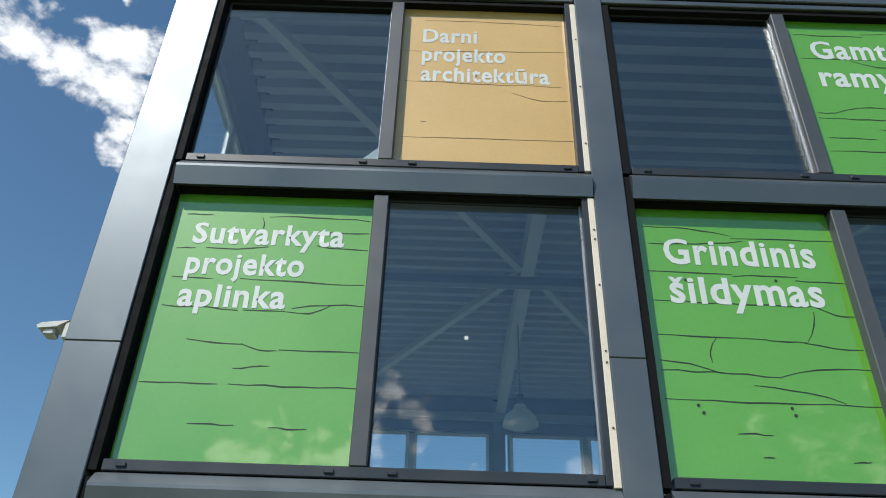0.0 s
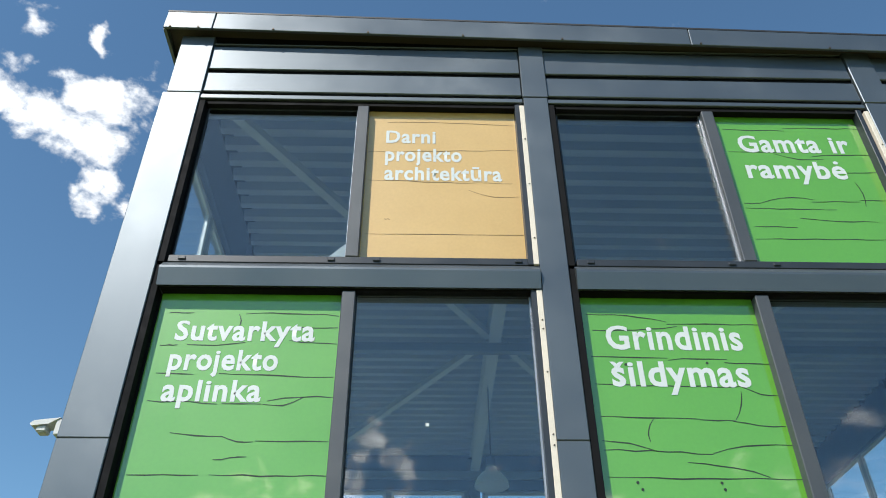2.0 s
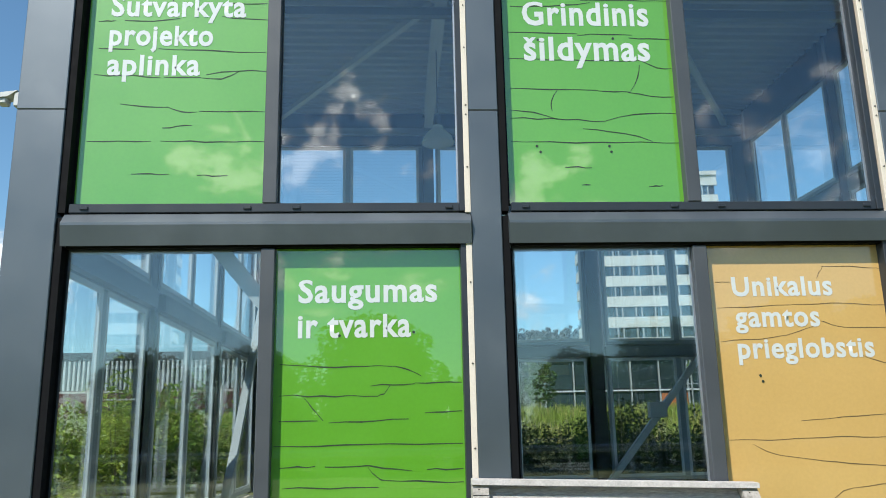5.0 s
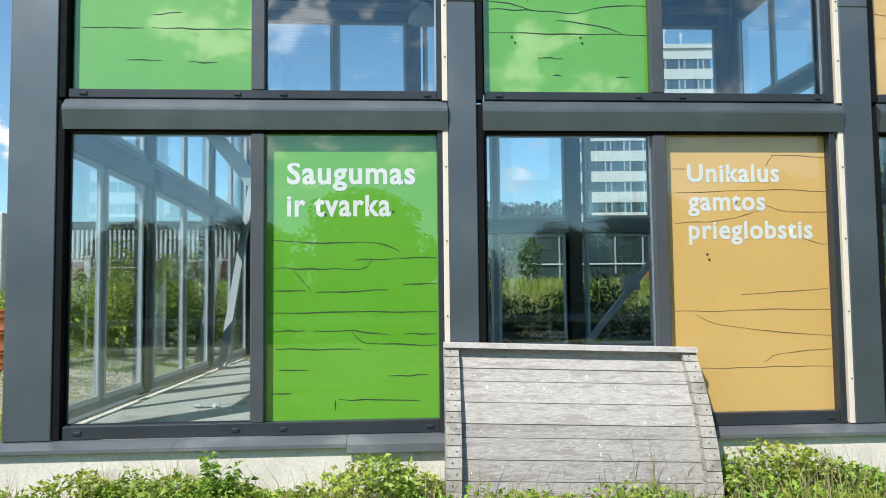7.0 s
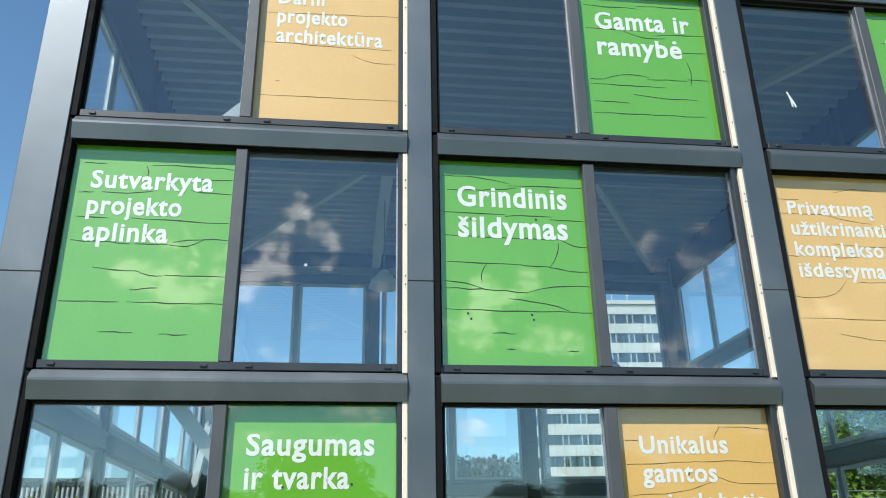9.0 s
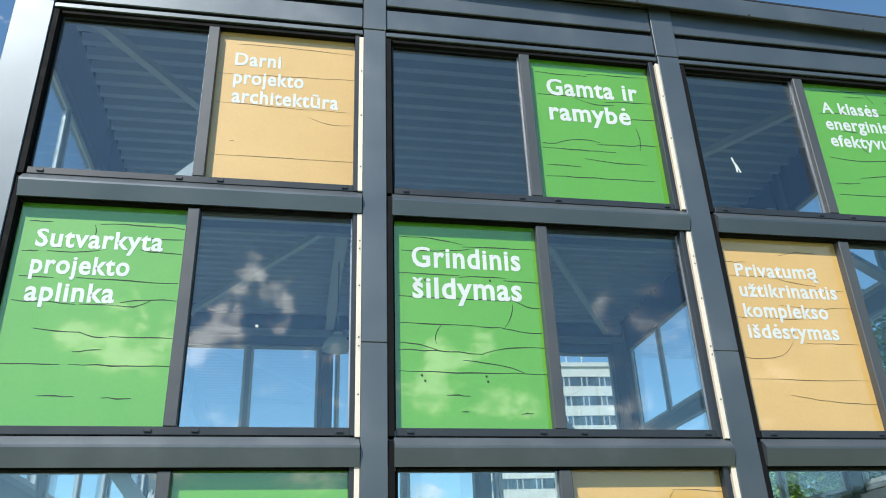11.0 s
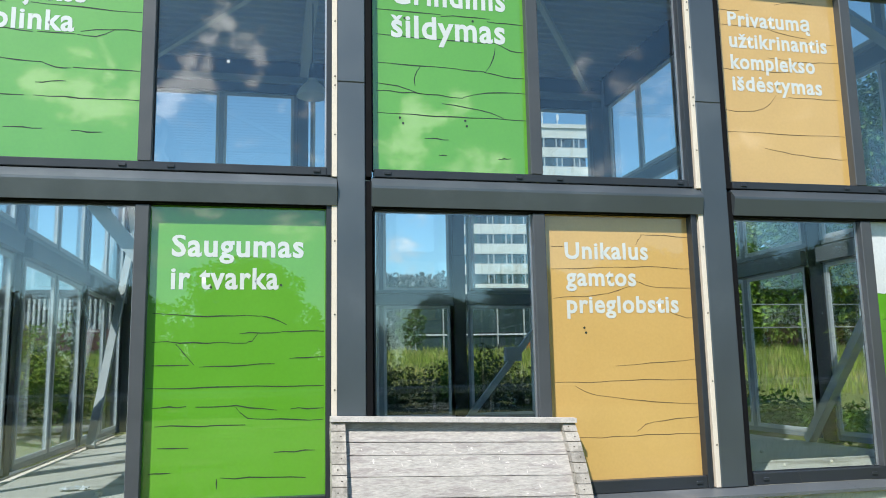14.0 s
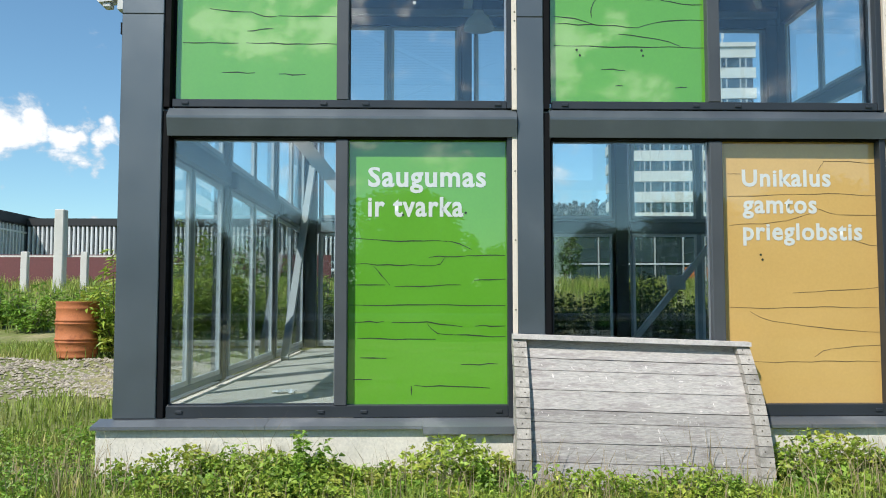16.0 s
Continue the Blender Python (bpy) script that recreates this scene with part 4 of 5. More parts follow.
def pendant_lamp(x, y, z):
    lamp = thing("pendant_lamp", "white enamel bell pendant lamp hanging from a roof beam", "lamp", group="pendant lamps", at=pose(x, y, z))
    bm = bmesh.new()
    profile = [(0.26, 0.0), (0.255, 0.03), (0.22, 0.12), (0.15, 0.20), (0.09, 0.24), (0.08, 0.30)]
    rings = [[bm.verts.new((r * math.cos(a * math.pi / 12), r * math.sin(a * math.pi / 12), h)) for a in range(24)] for r, h in profile]
    for p, q in zip(rings, rings[1:]):
        for i in range(24):
            bm.faces.new((p[i], p[(i + 1) % 24], q[(i + 1) % 24], q[i]))
    bmesh.ops.solidify(bm, geom=bm.faces[:], thickness=0.006)
    part("shade", bm, LAMP_WHITE, lamp, smooth=True)
    bm = bmesh.new()
    tube(bm, (0, 0, 0.295), (0, 0, 0.46), 0.075, 0.06, 16)
    part("gear_box", bm, SHADOW_GAP, lamp, "black gear housing")
    bm = bmesh.new()
    tube(bm, (0, 0, 0.46), (0, 0, 7.5 - z), 0.012, sides=6)
    part("rod", bm, STEEL, lamp)


for x in (3.18, 6.48):
    pendant_lamp(x, 6.3, 5.88)


def security_light():
    s = thing("security_light", "pale grey hooded security light on the corner column", "light fitting", at=pose(-0.362, 0.2, 3.945) @ Matrix.Scale(0.74, 4))
    part("back_box", boxes((-0.14, -0.012, -0.07, 0.07, -0.06, 0.11), bevel=0.012), PLASTIC, s)
    bm = bmesh.new()
    prism(bm, [(-0.10, 0.115), (-0.34, 0.085), (-0.38, 0.055), (-0.36, 0.03), (-0.20, 0.05), (-0.14, 0.09)], -0.08, 0.08, axis="y")
    hood = part("hood", bm, PLASTIC, s)
    part("lamp_head", boxes((-0.32, -0.22, -0.06, 0.06, -0.02, 0.045), bevel=0.012), PLASTIC, hood)
    bm = bmesh.new()
    tube(bm, (-0.075, 0, -0.2), (-0.075, 0, -0.06), 0.02)
    box(bm, -0.105, -0.045, -0.03, 0.03, -0.34, -0.2)
    part("sensor", bm, SHADOW_GAP, s, "dark sensor and cable below the box")
    part("mount", boxes((-0.013, 0.0, -0.05, 0.05, -0.28, 0.1)), STEEL, s)


security_light()


def wooden_ramp():
    """A bulging slatted timber panel that leans on the facade."""
    r = thing("wooden_ramp", "weathered grey timber ramp with curved plank face, leaning on the facade", "ramp", at=pose(2.977, 0, 0.06, 0, 2.0, 0))
    wide = 2.02

    def bulge(z):
        return -0.06 - 0.60 * (1 - ((z + 0.35) / 1.32) ** 2)
    n = 10
    zs = [0.945 - 1.30 * (i + 0.16 * math.sin(i * 2.1)) / n for i in range(n)] + [-0.355]
    for i in range(n):
        za, zb = zs[i] - 0.002 - 0.002 * (i * 5 % 3), zs[i + 1] + 0.002
        ya, yb = bulge(za) + 0.085, bulge(zb) + 0.085
        bm = bmesh.new()
        off = 0.004 * math.sin(i * 2.3)
        prism(bm, [(ya + off, za), (yb + off, zb), (yb + 0.03 + off, zb + 0.004), (ya + 0.03 + off, za + 0.004)], 0.115, wide - 0.115)
        part("plank", bm, WOOD, r)
    for edge in (0.0, wide - 0.115):
        m = 17
        for i in range(m):
            za, zb = 0.955 - 1.3 * i / m, 0.955 - 1.3 * (i + 1) / m + 0.006
            ya, yb = bulge(za), bulge(zb)
            bm = bmesh.new()
            prism(bm, [(ya, za), (yb, zb), (yb + 0.15, zb), (ya + 0.15, za)], edge, edge + 0.113)
            block = part("edge_block", bm, WOOD_END, r)
            bm = bmesh.new()
            ym, zm = (ya + yb) / 2, (za + zb) / 2
            tube(bm, (edge + 0.045 + 0.03 * (i % 2), ym - 0.004, zm), (edge + 0.045 + 0.03 * (i % 2), ym + 0.006, zm), 0.006, sides=6)
            part("screw", bm, SCREW, block)
    # pale scuffs where wheels and boots have scraped the planks
    rng = random.Random(8)
    bm = bmesh.new()
    for k in range(190):
        i = rng.choice((1, 1, 1, 2, 2, 2, 3, 4, 4, 5, 6))
        t, w = rng.uniform(0.06, 0.9), rng.uniform(0.003, 0.03)
        x, tall = rng.uniform(0.15, wide - 0.2), rng.uniform(0.03, 0.26) * (0.3 if w > 0.012 else 1.0)
        ps = []
        for q in (t, min(t + tall, 0.96)):
            z = zs[i] - 0.004 + (zs[i + 1] - zs[i] + 0.008) * q
            ya, yb = bulge(zs[i] - 0.004) + 0.085, bulge(zs[i + 1] + 0.004) + 0.085
            ps.append((ya + (yb - ya) * q + 0.004 * math.sin(i * 2.3) - 0.0015, z))
        lean = rng.uniform(-0.01, 0.01)
        mid = tuple((a + b) / 2 for a, b in zip(*ps))
        bm.faces.new([bm.verts.new(c) for c in ((x, *ps[0]), (x + w * 0.5, *ps[0]), (x + w * rng.uniform(0.7, 1.3), *mid), (x + w * rng.uniform(0.3, 0.8) + lean, *ps[1]), (x + lean, *ps[1]), (x - w * rng.uniform(0.0, 0.5), *mid))])
    tagged(part("scuff", bm, SCUFF, r, "pale scuff marks"), kind="stuff")
    bm = bmesh.new()
    prism(bm, [(-0.112, 0.950), (-0.108, 0.986), (-0.02, 0.99), (-0.02, 0.950)], -0.004, wide + 0.004)
    part("top_rail", bm, SCUFF, r, "paler top rail")
    bm = bmesh.new()
    prism(bm, [(-0.03, 0.86), (-0.30, -0.35), (-0.24, -0.35), (-0.004, 0.86)], 0.02, wide - 0.02)
    part("back_board", bm, WOOD, r)


wooden_ramp()


def oil_drum():
    d = thing("oil_drum", "rusty orange steel drum with rolled hoops standing on gravel", "drum", at=pose(-3.27, 6.1, float(ground_z(-3.27, 6.1)) - 0.01))
    bm = bmesh.new()
    prof = [(0.285, 0.0), (0.295, 0.01), (0.287, 0.03), (0.287, 0.10), (0.295, 0.115), (0.287, 0.13), (0.287, 0.225), (0.304, 0.24), (0.304, 0.25), (0.287, 0.262), (0.287, 0.275), (0.304, 0.288), (0.304, 0.298), (0.287, 0.313), (0.287, 0.52), (0.304, 0.535), (0.304, 0.545), (0.287, 0.557), (0.287, 0.57), (0.304, 0.583), (0.304, 0.593), (0.287, 0.608), (0.287, 0.76), (0.294, 0.775), (0.287, 0.79), (0.287, 0.85), (0.297, 0.87), (0.297, 0.885), (0.28, 0.885), (0.275, 0.86), (0.0, 0.86)]
    rings = [[bm.verts.new((1.1 * r * math.cos(a * math.pi / 16), 1.1 * r * math.sin(a * math.pi / 16), h)) for a in range(32)] for r, h in prof[:-1]]
    for p, q in zip(rings, rings[1:]):
        for i in range(32):
            bm.faces.new((p[i], p[(i + 1) % 32], q[(i + 1) % 32], q[i]))
    bm.faces.new(rings[-1])
    body = part("drum_body", bm, RUST, d, smooth=True)
    bm = bmesh.new()
    tube(bm, (0.15, 0.05, 0.86), (0.15, 0.05, 0.875), 0.03, sides=12)
    part("bung", bm, RUST, body)


oil_drum()


# ---- plants ----
def grass_patch(name, n, x0, x1, y0, y1, low, high, seed, label, keep=None, mat=None, width=0.007, lean=0.4):
    rng = np.random.default_rng(seed)
    x, y = rng.uniform(x0, x1, n), rng.uniform(y0, y1, n)
    tuft = 0.5 + 0.5 * np.sin(x * 2.1 + 1.3 * np.sin(y * 1.7)) * np.cos(y * 2.6 + np.sin(x * 3.1))
    ok = rng.uniform(0, 1, n) < 0.35 + 0.65 * tuft
    ok &= ~((x > -0.4) & (x < 10.15) & (y > -0.1) & (y < 10.22))
    if keep is not None:
        ok &= keep(x, y)
    x, y, tuft = x[ok], y[ok], tuft[ok]
    h = rng.uniform(low, high, len(x)) * (0.6 + 0.6 * tuft)
    roots = np.stack([x, y, ground_z(x, y) - 0.01], 1)
    tagged(new(name, blades_mesh(name, roots, h, mat or BLADE, rng, width, lean)), label, "grass", kind="stuff")


def on_gravel(x, y):
    return ((x + 3.4) / 4.2) ** 2 + ((y - 4.4) / 1.5) ** 2 < 1 + 0.3 * np.sin(x * 2.0 + y)


grass_patch("grass", 42000, -4.5, 10.5, -2.6, -0.1, 0.06, 0.22, 1, "unmown green grass in front of the plinth")
grass_patch("grass", 60000, -9, -0.4, -1.5, 12, 0.05, 0.22, 2, "unmown grass beside the pavilion", keep=lambda x, y: ~on_gravel(x, y))
grass_patch("tall_grass", 60000, -14, 34, 14, 36, 0.25, 0.62, 3, "tall seeding grass behind the pavilion", width=0.016)
grass_patch("grass", 9000, -9, 14, -9, -2.6, 0.08, 0.25, 4, "short grass on the camera's side")
grass_patch("dry_grass", 2600, -4, 10, -1.2, -0.15, 0.25, 0.55, 5, "dry seed stalks among the weeds", mat=DRY, width=0.003, lean=0.5)


def gravel():
    rng = np.random.default_rng(9)
    n = 9000
    x, y = rng.uniform(-8.5, -0.6, n), rng.uniform(2.4, 6.4, n)
    ok = on_gravel(x, y)
    x, y = x[ok], y[ok]
    s = rng.uniform(0.012, 0.04, len(x))
    z = ground_z(x, y) + s * 0.2
    k = np.array([[1, 0, 0], [0, 1, 0], [-1, 0, 0], [0, -1, 0], [0, 0, 0.7], [0, 0, -0.7]], float)
    v = (np.stack([x, y, z], 1)[:, None] + k[None] * s[:, None, None] * rng.uniform(0.6, 1.3, (len(x), 6, 1))).reshape(-1, 3)
    f = np.array([[0, 1, 4], [1, 2, 4], [2, 3, 4], [3, 0, 4], [1, 0, 5], [2, 1, 5], [3, 2, 5], [0, 3, 5]])
    faces = (np.arange(len(x))[:, None, None] * 6 + f[None]).reshape(-1, 3)
    tagged(new("gravel", quads_mesh("gravel", v.tolist(), faces.tolist(), GRAVEL)), "pale loose gravel beside the rusty drum", "gravel", kind="stuff")


gravel()


def weed(seed, height, mat, stems=7, leaf=0.07, spread=0.28):
    """Several leafy stems from one root; one stem mesh and one leaf mesh."""
    rng = np.random.default_rng(seed)
    plant = thing("weed", "leafy green weed growing against the plinth" if mat is LEAF else "yellow-green leafy weed growing by the plinth", "weed", "weeds")
    bm = bmesh.new()
    cs, ls, outs = [], [], []
    for i in range(stems):
        a = rng.uniform(0, 6.28)
        tip = np.array([math.cos(a), math.sin(a), 0]) * spread * rng.uniform(0.3, 1.2) + np.array([0, 0, height * rng.uniform(0.55, 1.0)])
        tube(bm, (0.02 * math.cos(a), 0.02 * math.sin(a), -0.05), tip.tolist(), 0.005, 0.002, 5)
        for t in np.linspace(0.18, 1.0, 13):
            for j in range(3):
                b = rng.uniform(0, 6.28)
                o = np.array([math.cos(b), math.sin(b), 0.25])
                cs.append(tip * t + o * 0.012)
                ls.append(leaf * rng.uniform(0.6, 1.25))
                outs.append(o)
    tagged(part("stem", bm, LEAF, plant), kind="stuff")
    part("foliage", leaf_mesh("foliage", cs, ls, mat, rng, 0.3, 0.62, outs), None, plant)
    return plant


def weeds():
    rng = random.Random(4)
    kinds = [weed(11, 0.45, LEAF), weed(12, 0.38, LEAF_YELLOW, 6, 0.06), weed(13, 0.55, LEAF, 8, 0.085), weed(14, 0.30, LEAF_YELLOW, 8, 0.055), weed(15, 0.36, LEAF, 9, 0.05)]
    first = [0.9, 2.6, 1.35, 5.6, 0.2]
    for k, x in zip(kinds, first):
        y = -0.42
        k.matrix_basis = pose(x, y, float(ground_z(x, y))) @ Matrix.Scale(0.75, 4)
    for i in range(270):
        x = rng.uniform(-0.8, 10.0)
        y = -0.30 - abs(rng.gauss(0, 0.5))
        if 3.0 < x < 5.1:
            y -= 0.62
        s = rng.uniform(0.34, 0.74) * (0.75 if y < -0.75 else 1.0) * (0.6 if x < 0.3 else 1.0)
        copy_thing(kinds[i % 5], pose(x, y, float(ground_z(x, y)), 0, 0, rng.uniform(0, 360)) @ Matrix.Scale(s, 4))


weeds()


def leaf_bank(name, n, x0, x1, y0, y1, height, leaf, mat, seed, label, bare=None):
    """A dense low bank of leaves with an uneven top."""
    rng = np.random.default_rng(seed)
    x, y = rng.uniform(x0, x1, n), rng.uniform(y0, y1, n)
    if bare is not None:
        ok = ~bare(x, y)
        x, y = x[ok], y[ok]
    top = height * (0.55 + 0.25 * np.sin(x * 2.3 + seed * seed + 0.7 * np.sin(y * 3.0)) + 0.2 * np.sin(x * 6.1 + y * 4.0 + seed))
    z = ground_z(x, y) + np.clip(top, 0.05, None) * rng.uniform(0, 1, len(x)) ** 0.6
    out = rng.normal(size=(len(x), 3)) * 0.6 + np.array([0, -0.35, 0.35])
    tagged(new(name, leaf_mesh(name, np.stack([x, y, z], 1), leaf * rng.uniform(0.6, 1.3, len(x)), mat, rng, 0.2, 0.6, out)), label, "undergrowth", kind="stuff")


def on_plinth(x, y):
    return ((x > 3.0) & (x < 5.05) & (y > -0.66)) | ((x > -0.5) & (x < 0.35) & (y > -0.42))


leaf_bank("undergrowth", 15000, -0.9, 10.2, -1.15, -0.2, 0.27, 0.05, LEAF_YELLOW, 91, "bright yellow-green low leaves along the plinth", on_plinth)
leaf_bank("undergrowth", 7000, -0.6, 10.2, -0.9, -0.2, 0.30, 0.06, LEAF, 92, "low green leaves along the plinth", on_plinth)
leaf_bank("undergrowth", 14000, -0.2, 10.2, -0.62, -0.2, 0.43, 0.055, LEAF_YELLOW, 95, "yellow-green leafy clumps reaching up to the ledge", on_plinth)
# this bank's leaf colour carries the shade behind the pavilion
leaf_bank("weed_bank", 48000, -0.8, 14.0, 10.8, 13.6, 1.75, 0.085, LEAF_SHADED, 93, "dense weeds behind the pavilion, its shade put into their dark colour")
leaf_bank("undergrowth", 9000, -3.4, -0.5, -1.5, 1.6, 0.24, 0.05, LEAF, 97, "mixed green weeds in the grass by the corner")
leaf_bank("roadside_hedge", 60000, -34, 56, -31.5, -28.5, 3.9, 0.26, LEAF_TREE, 96, "dense leafy hedge across the road, mirrored in the glass")
leaf_bank("weed_bank", 7000, 10.4, 13.2, 0.8, 10.7, 0.6, 0.12, LEAF, 94, "dense weeds beside the pavilion's far wall")


def sapling(name, label, x, y, height, seed, mat, leaf=0.13, stems=5, spread=0.35, density=24, per=7):
    """A young tree of upright stems with drooping compound leaves."""
    rng = np.random.default_rng(seed)
    t = thing(name, label, "shrub", at=pose(x, y, float(ground_z(x, y)) - 0.02))
    bm = bmesh.new()
    cs, ls, outs = [], [], []
    for i in range(stems):
        a = rng.uniform(0, 6.28)
        top = np.array([math.cos(a) * spread, math.sin(a) * spread * 0.7, height * (1.0 if i == 0 else rng.uniform(0.5, 0.9))])
        if i == 0:
            top[:2] *= 0.3
        tube(bm, (0.03 * math.cos(a), 0.03 * math.sin(a), 0), top.tolist(), 0.016, 0.004, 6)
        for q in np.linspace(0.15, 1.0, density):
            b = rng.uniform(0, 6.28)
            o = np.array([math.cos(b), math.sin(b), 0.35])
            start = top * q
            reach = rng.uniform(0.16, 0.34) * (1.15 - 0.5 * q)
            for k in range(per):
                f = (k + 1) / per
                cs.append(start + o * reach * f - np.array([0, 0, 0.10 * f * f]))
                ls.append(leaf * rng.uniform(0.7, 1.2))
                side = np.array([-o[1], o[0], 0]) * (1 if k % 2 else -1)
                outs.append(o * 0.6 + side * (0.0 if k == per - 1 else 0.9) - np.array([0, 0, 0.25]))
    tagged(part("stem", bm, BARK, t), kind="stuff")
    part("foliage", leaf_mesh("foliage", cs, ls, mat, rng, 0.25, 0.36, outs), None, t)


sapling("sapling", "yellow-green ash sapling in front of the torn film", 8.50, -0.45, 2.68, 21, LEAF_YELLOW, 0.125, 5, 0.17, 44)
sapling("sapling", "bushy ash sapling in front of the facade corner", 9.05, -0.5, 2.2, 22, LEAF_YELLOW, 0.125, 7, 0.4, 34)
sapling("shrub", "bright green leafy shrub beside the rusty drum", -2.72, 6.3, 1.75, 23, LEAF_YELLOW, 0.14, 10, 0.55, 26)
sapling("shrub", "leafy shrub behind the corner column", -1.95, 7.6, 2.1, 24, LEAF_YELLOW, 0.14, 10, 0.7, 26)
for i, (x, y, h) in enumerate(((-9.2, 15, 1.2), (-7.8, 14, 1.3), (-6.4, 14.5, 1.5), (-5.3, 12.5, 1.2), (-4.3, 13, 2.2), (-2.7, 12.0, 2.6), (-10.6, 16, 1.2), (-1.5, 11.5, 2.4), (-0.3, 13.0, 2.0))):
    sapling("shrub", "dense green shrub in the rough grass", x, y, h, 30 + i, LEAF, 0.16, 12, 0.8, 16, 6)
for i, (x, y, h) in enumerate(((-2.0, 9.3, 2.4), (-1.6, 8.3, 1.8), (-2.9, 9.9, 2.7), (-1.4, 10.6, 2.3), (-2.6, 8.4, 2.0))):
    sapling("shrub", "bright leafy shrub close to the pavilion wall", x, y, h, 45 + i, (LEAF_YELLOW, LEAF)[i % 2], 0.14, 12, 0.6, 20, 6)
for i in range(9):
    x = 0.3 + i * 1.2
    # same darkened leaves: the shade is in their colour
    sapling("shrub", "weedy shrub in the shade behind the pavilion", x, 11.3 + 0.5 * math.sin(i * 2.2), 0.85 + 0.2 * math.sin(i * 1.7), 50 + i, LEAF_SHADED, 0.12, 9, 0.6, 12, 5)


def tree(name, label, x, y, height, crown, seed, leaves=5200, leaf=0.3, mat=None, low=0.25, base=None):
    """Tapered trunk, limbs, and a crown of leaf clumps with gaps."""
    rng = np.random.default_rng(seed)
    g = float(ground_z(x, y)) if base is None else base
    t = thing(name, label, "tree", "", at=pose(x, y, g - 0.1))
    bm = bmesh.new()
    tube(bm, (0, 0, 0), (0.05 * height * 0.3, 0, height * 0.55), height * 0.022 + 0.04, height * 0.012, 8)
    trunk = part("trunk", bm, BARK, t)
    cs, ls, outs = [], [], []
    clumps = 34
    lb = bmesh.new()
    for i in range(clumps):
        q = (i + 0.5) / clumps
        zz = height * (low + (0.96 - low) * q)
        rad = crown * math.sin(math.pi * min(0.97, 0.16 + 0.80 * q)) ** 0.7
        a, rr = i * 2.4 + rng.uniform(-0.4, 0.4), rad * rng.uniform(0.45, 1.0)
        c = np.array([math.cos(a) * rr, math.sin(a) * rr, zz])
        tube(lb, (0, 0, max(0.15 * height, zz * 0.72)), c.tolist(), 0.05 * height / 8, 0.012, 5)
        k = leaves // clumps
        p = rng.normal(size=(k, 3))
        p /= np.linalg.norm(p, axis=1)[:, None]
        p *= (rng.uniform(0.25, 1.0, k) ** 0.5)[:, None] * crown * rng.uniform(0.28, 0.48)
        p[:, 2] *= 0.75
        cs.append(c + p)
        outs.append(p / (np.linalg.norm(p, axis=1)[:, None] + 1e-6))
        ls.append(leaf * rng.uniform(0.6, 1.2, k))
    part("limb", lb, BARK, trunk)
    part("crown", leaf_mesh("crown", np.concatenate(cs), np.concatenate(ls), mat or LEAF_TREE, rng, 0.25, 0.6, np.concatenate(outs)), None, t)
    return t


# beyond the back and east walls
tree("tree", "young leafy tree in the field behind the pavilion", 11.5, 45, 4.0, 0.85, 61, 2600, 0.2, LEAF_TREE)
tree("tree", "big leafy tree beyond the east side", 27.5, 21.5, 12.2, 4.6, 62, 9000, 0.34)
tree("tree", "big leafy tree beyond the east side", 33.0, 26.0, 12.5, 4.6, 63, 7000, 0.36)
row = tree("tree", "dense leafy tree in the row beyond the grass", 24, 31, 7.2, 3.2, 64, 5600, 0.34, LEAF, low=0.1)
for i, (x, y, s) in enumerate(((21.5, 35, 0.95), (28, 28.5, 1.15), (26, 36, 1.2), (32.5, 27, 1.1), (31, 33, 1.2), (37, 24, 1.2), (36, 30, 1.25), (42, 20, 1.3), (41, 27, 1.2), (45, 20, 1.3), (46, 12, 1.3), (44, 4, 1.2))):
    copy_thing(row, pose(x, y, float(ground_z(x, y)) - 0.1, 0, 0, 47 * i) @ Matrix.Scale(s, 4))
# across the road behind the camera, seen in the glass
back = tree("tree", "roadside tree reflected in the glass", 1.6, -31, 6.6, 3.0, 71, 24000, 0.29, low=0.06)
for i, (x, y, s) in enumerate(((-4, -32, 0.82), (-9, -31, 0.78), (-14, -30, 0.62), (-20, -32, 0.7), (6.5, -32, 0.62), (11, -31, 0.75), (16, -33, 1.0), (21.5, -31, 1.1), (27, -32, 1.15), (33, -32, 1.2), (39, -31, 1.2), (-27, -31, 1.2), (45, -32, 1.6), (52, -32, 1.6))):
    copy_thing(back, pose(x, y, float(ground_z(x, y)) - 0.1, 0, 0, 61 * i) @ Matrix.Scale(s, 4))


def far_woods():
    """A wooded ridge far behind, of many small pointed and rounded clumps."""
    rng = np.random.default_rng(80)
    n = 90000
    a = rng.uniform(-0.12, 0.7, n)
    r = rng.uniform(205, 260, n)
    x, y = r * np.sin(a) + 20, r * np.cos(a)
    ridge = 23.4 + 1.6 * np.sin(a * 9) + 1.0 * np.sin(a * 31 + 1) + 0.7 * np.abs(np.sin(a * 150)) + 0.6 * np.abs(np.sin(a * 331 + 2))
    z = 2 + ridge * rng.uniform(0, 1, n) ** 0.5
    out = np.stack([np.zeros(n), -np.ones(n) * 0.3, np.ones(n)], 1)
    # the ridge looks hazy through its leaf colour alone
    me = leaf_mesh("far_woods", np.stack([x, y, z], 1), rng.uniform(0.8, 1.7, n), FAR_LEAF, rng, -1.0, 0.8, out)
    tagged(new("far_woods", me), "wooded ridge in the distance, with haze put into its colour", "woods", kind="stuff")


far_woods()


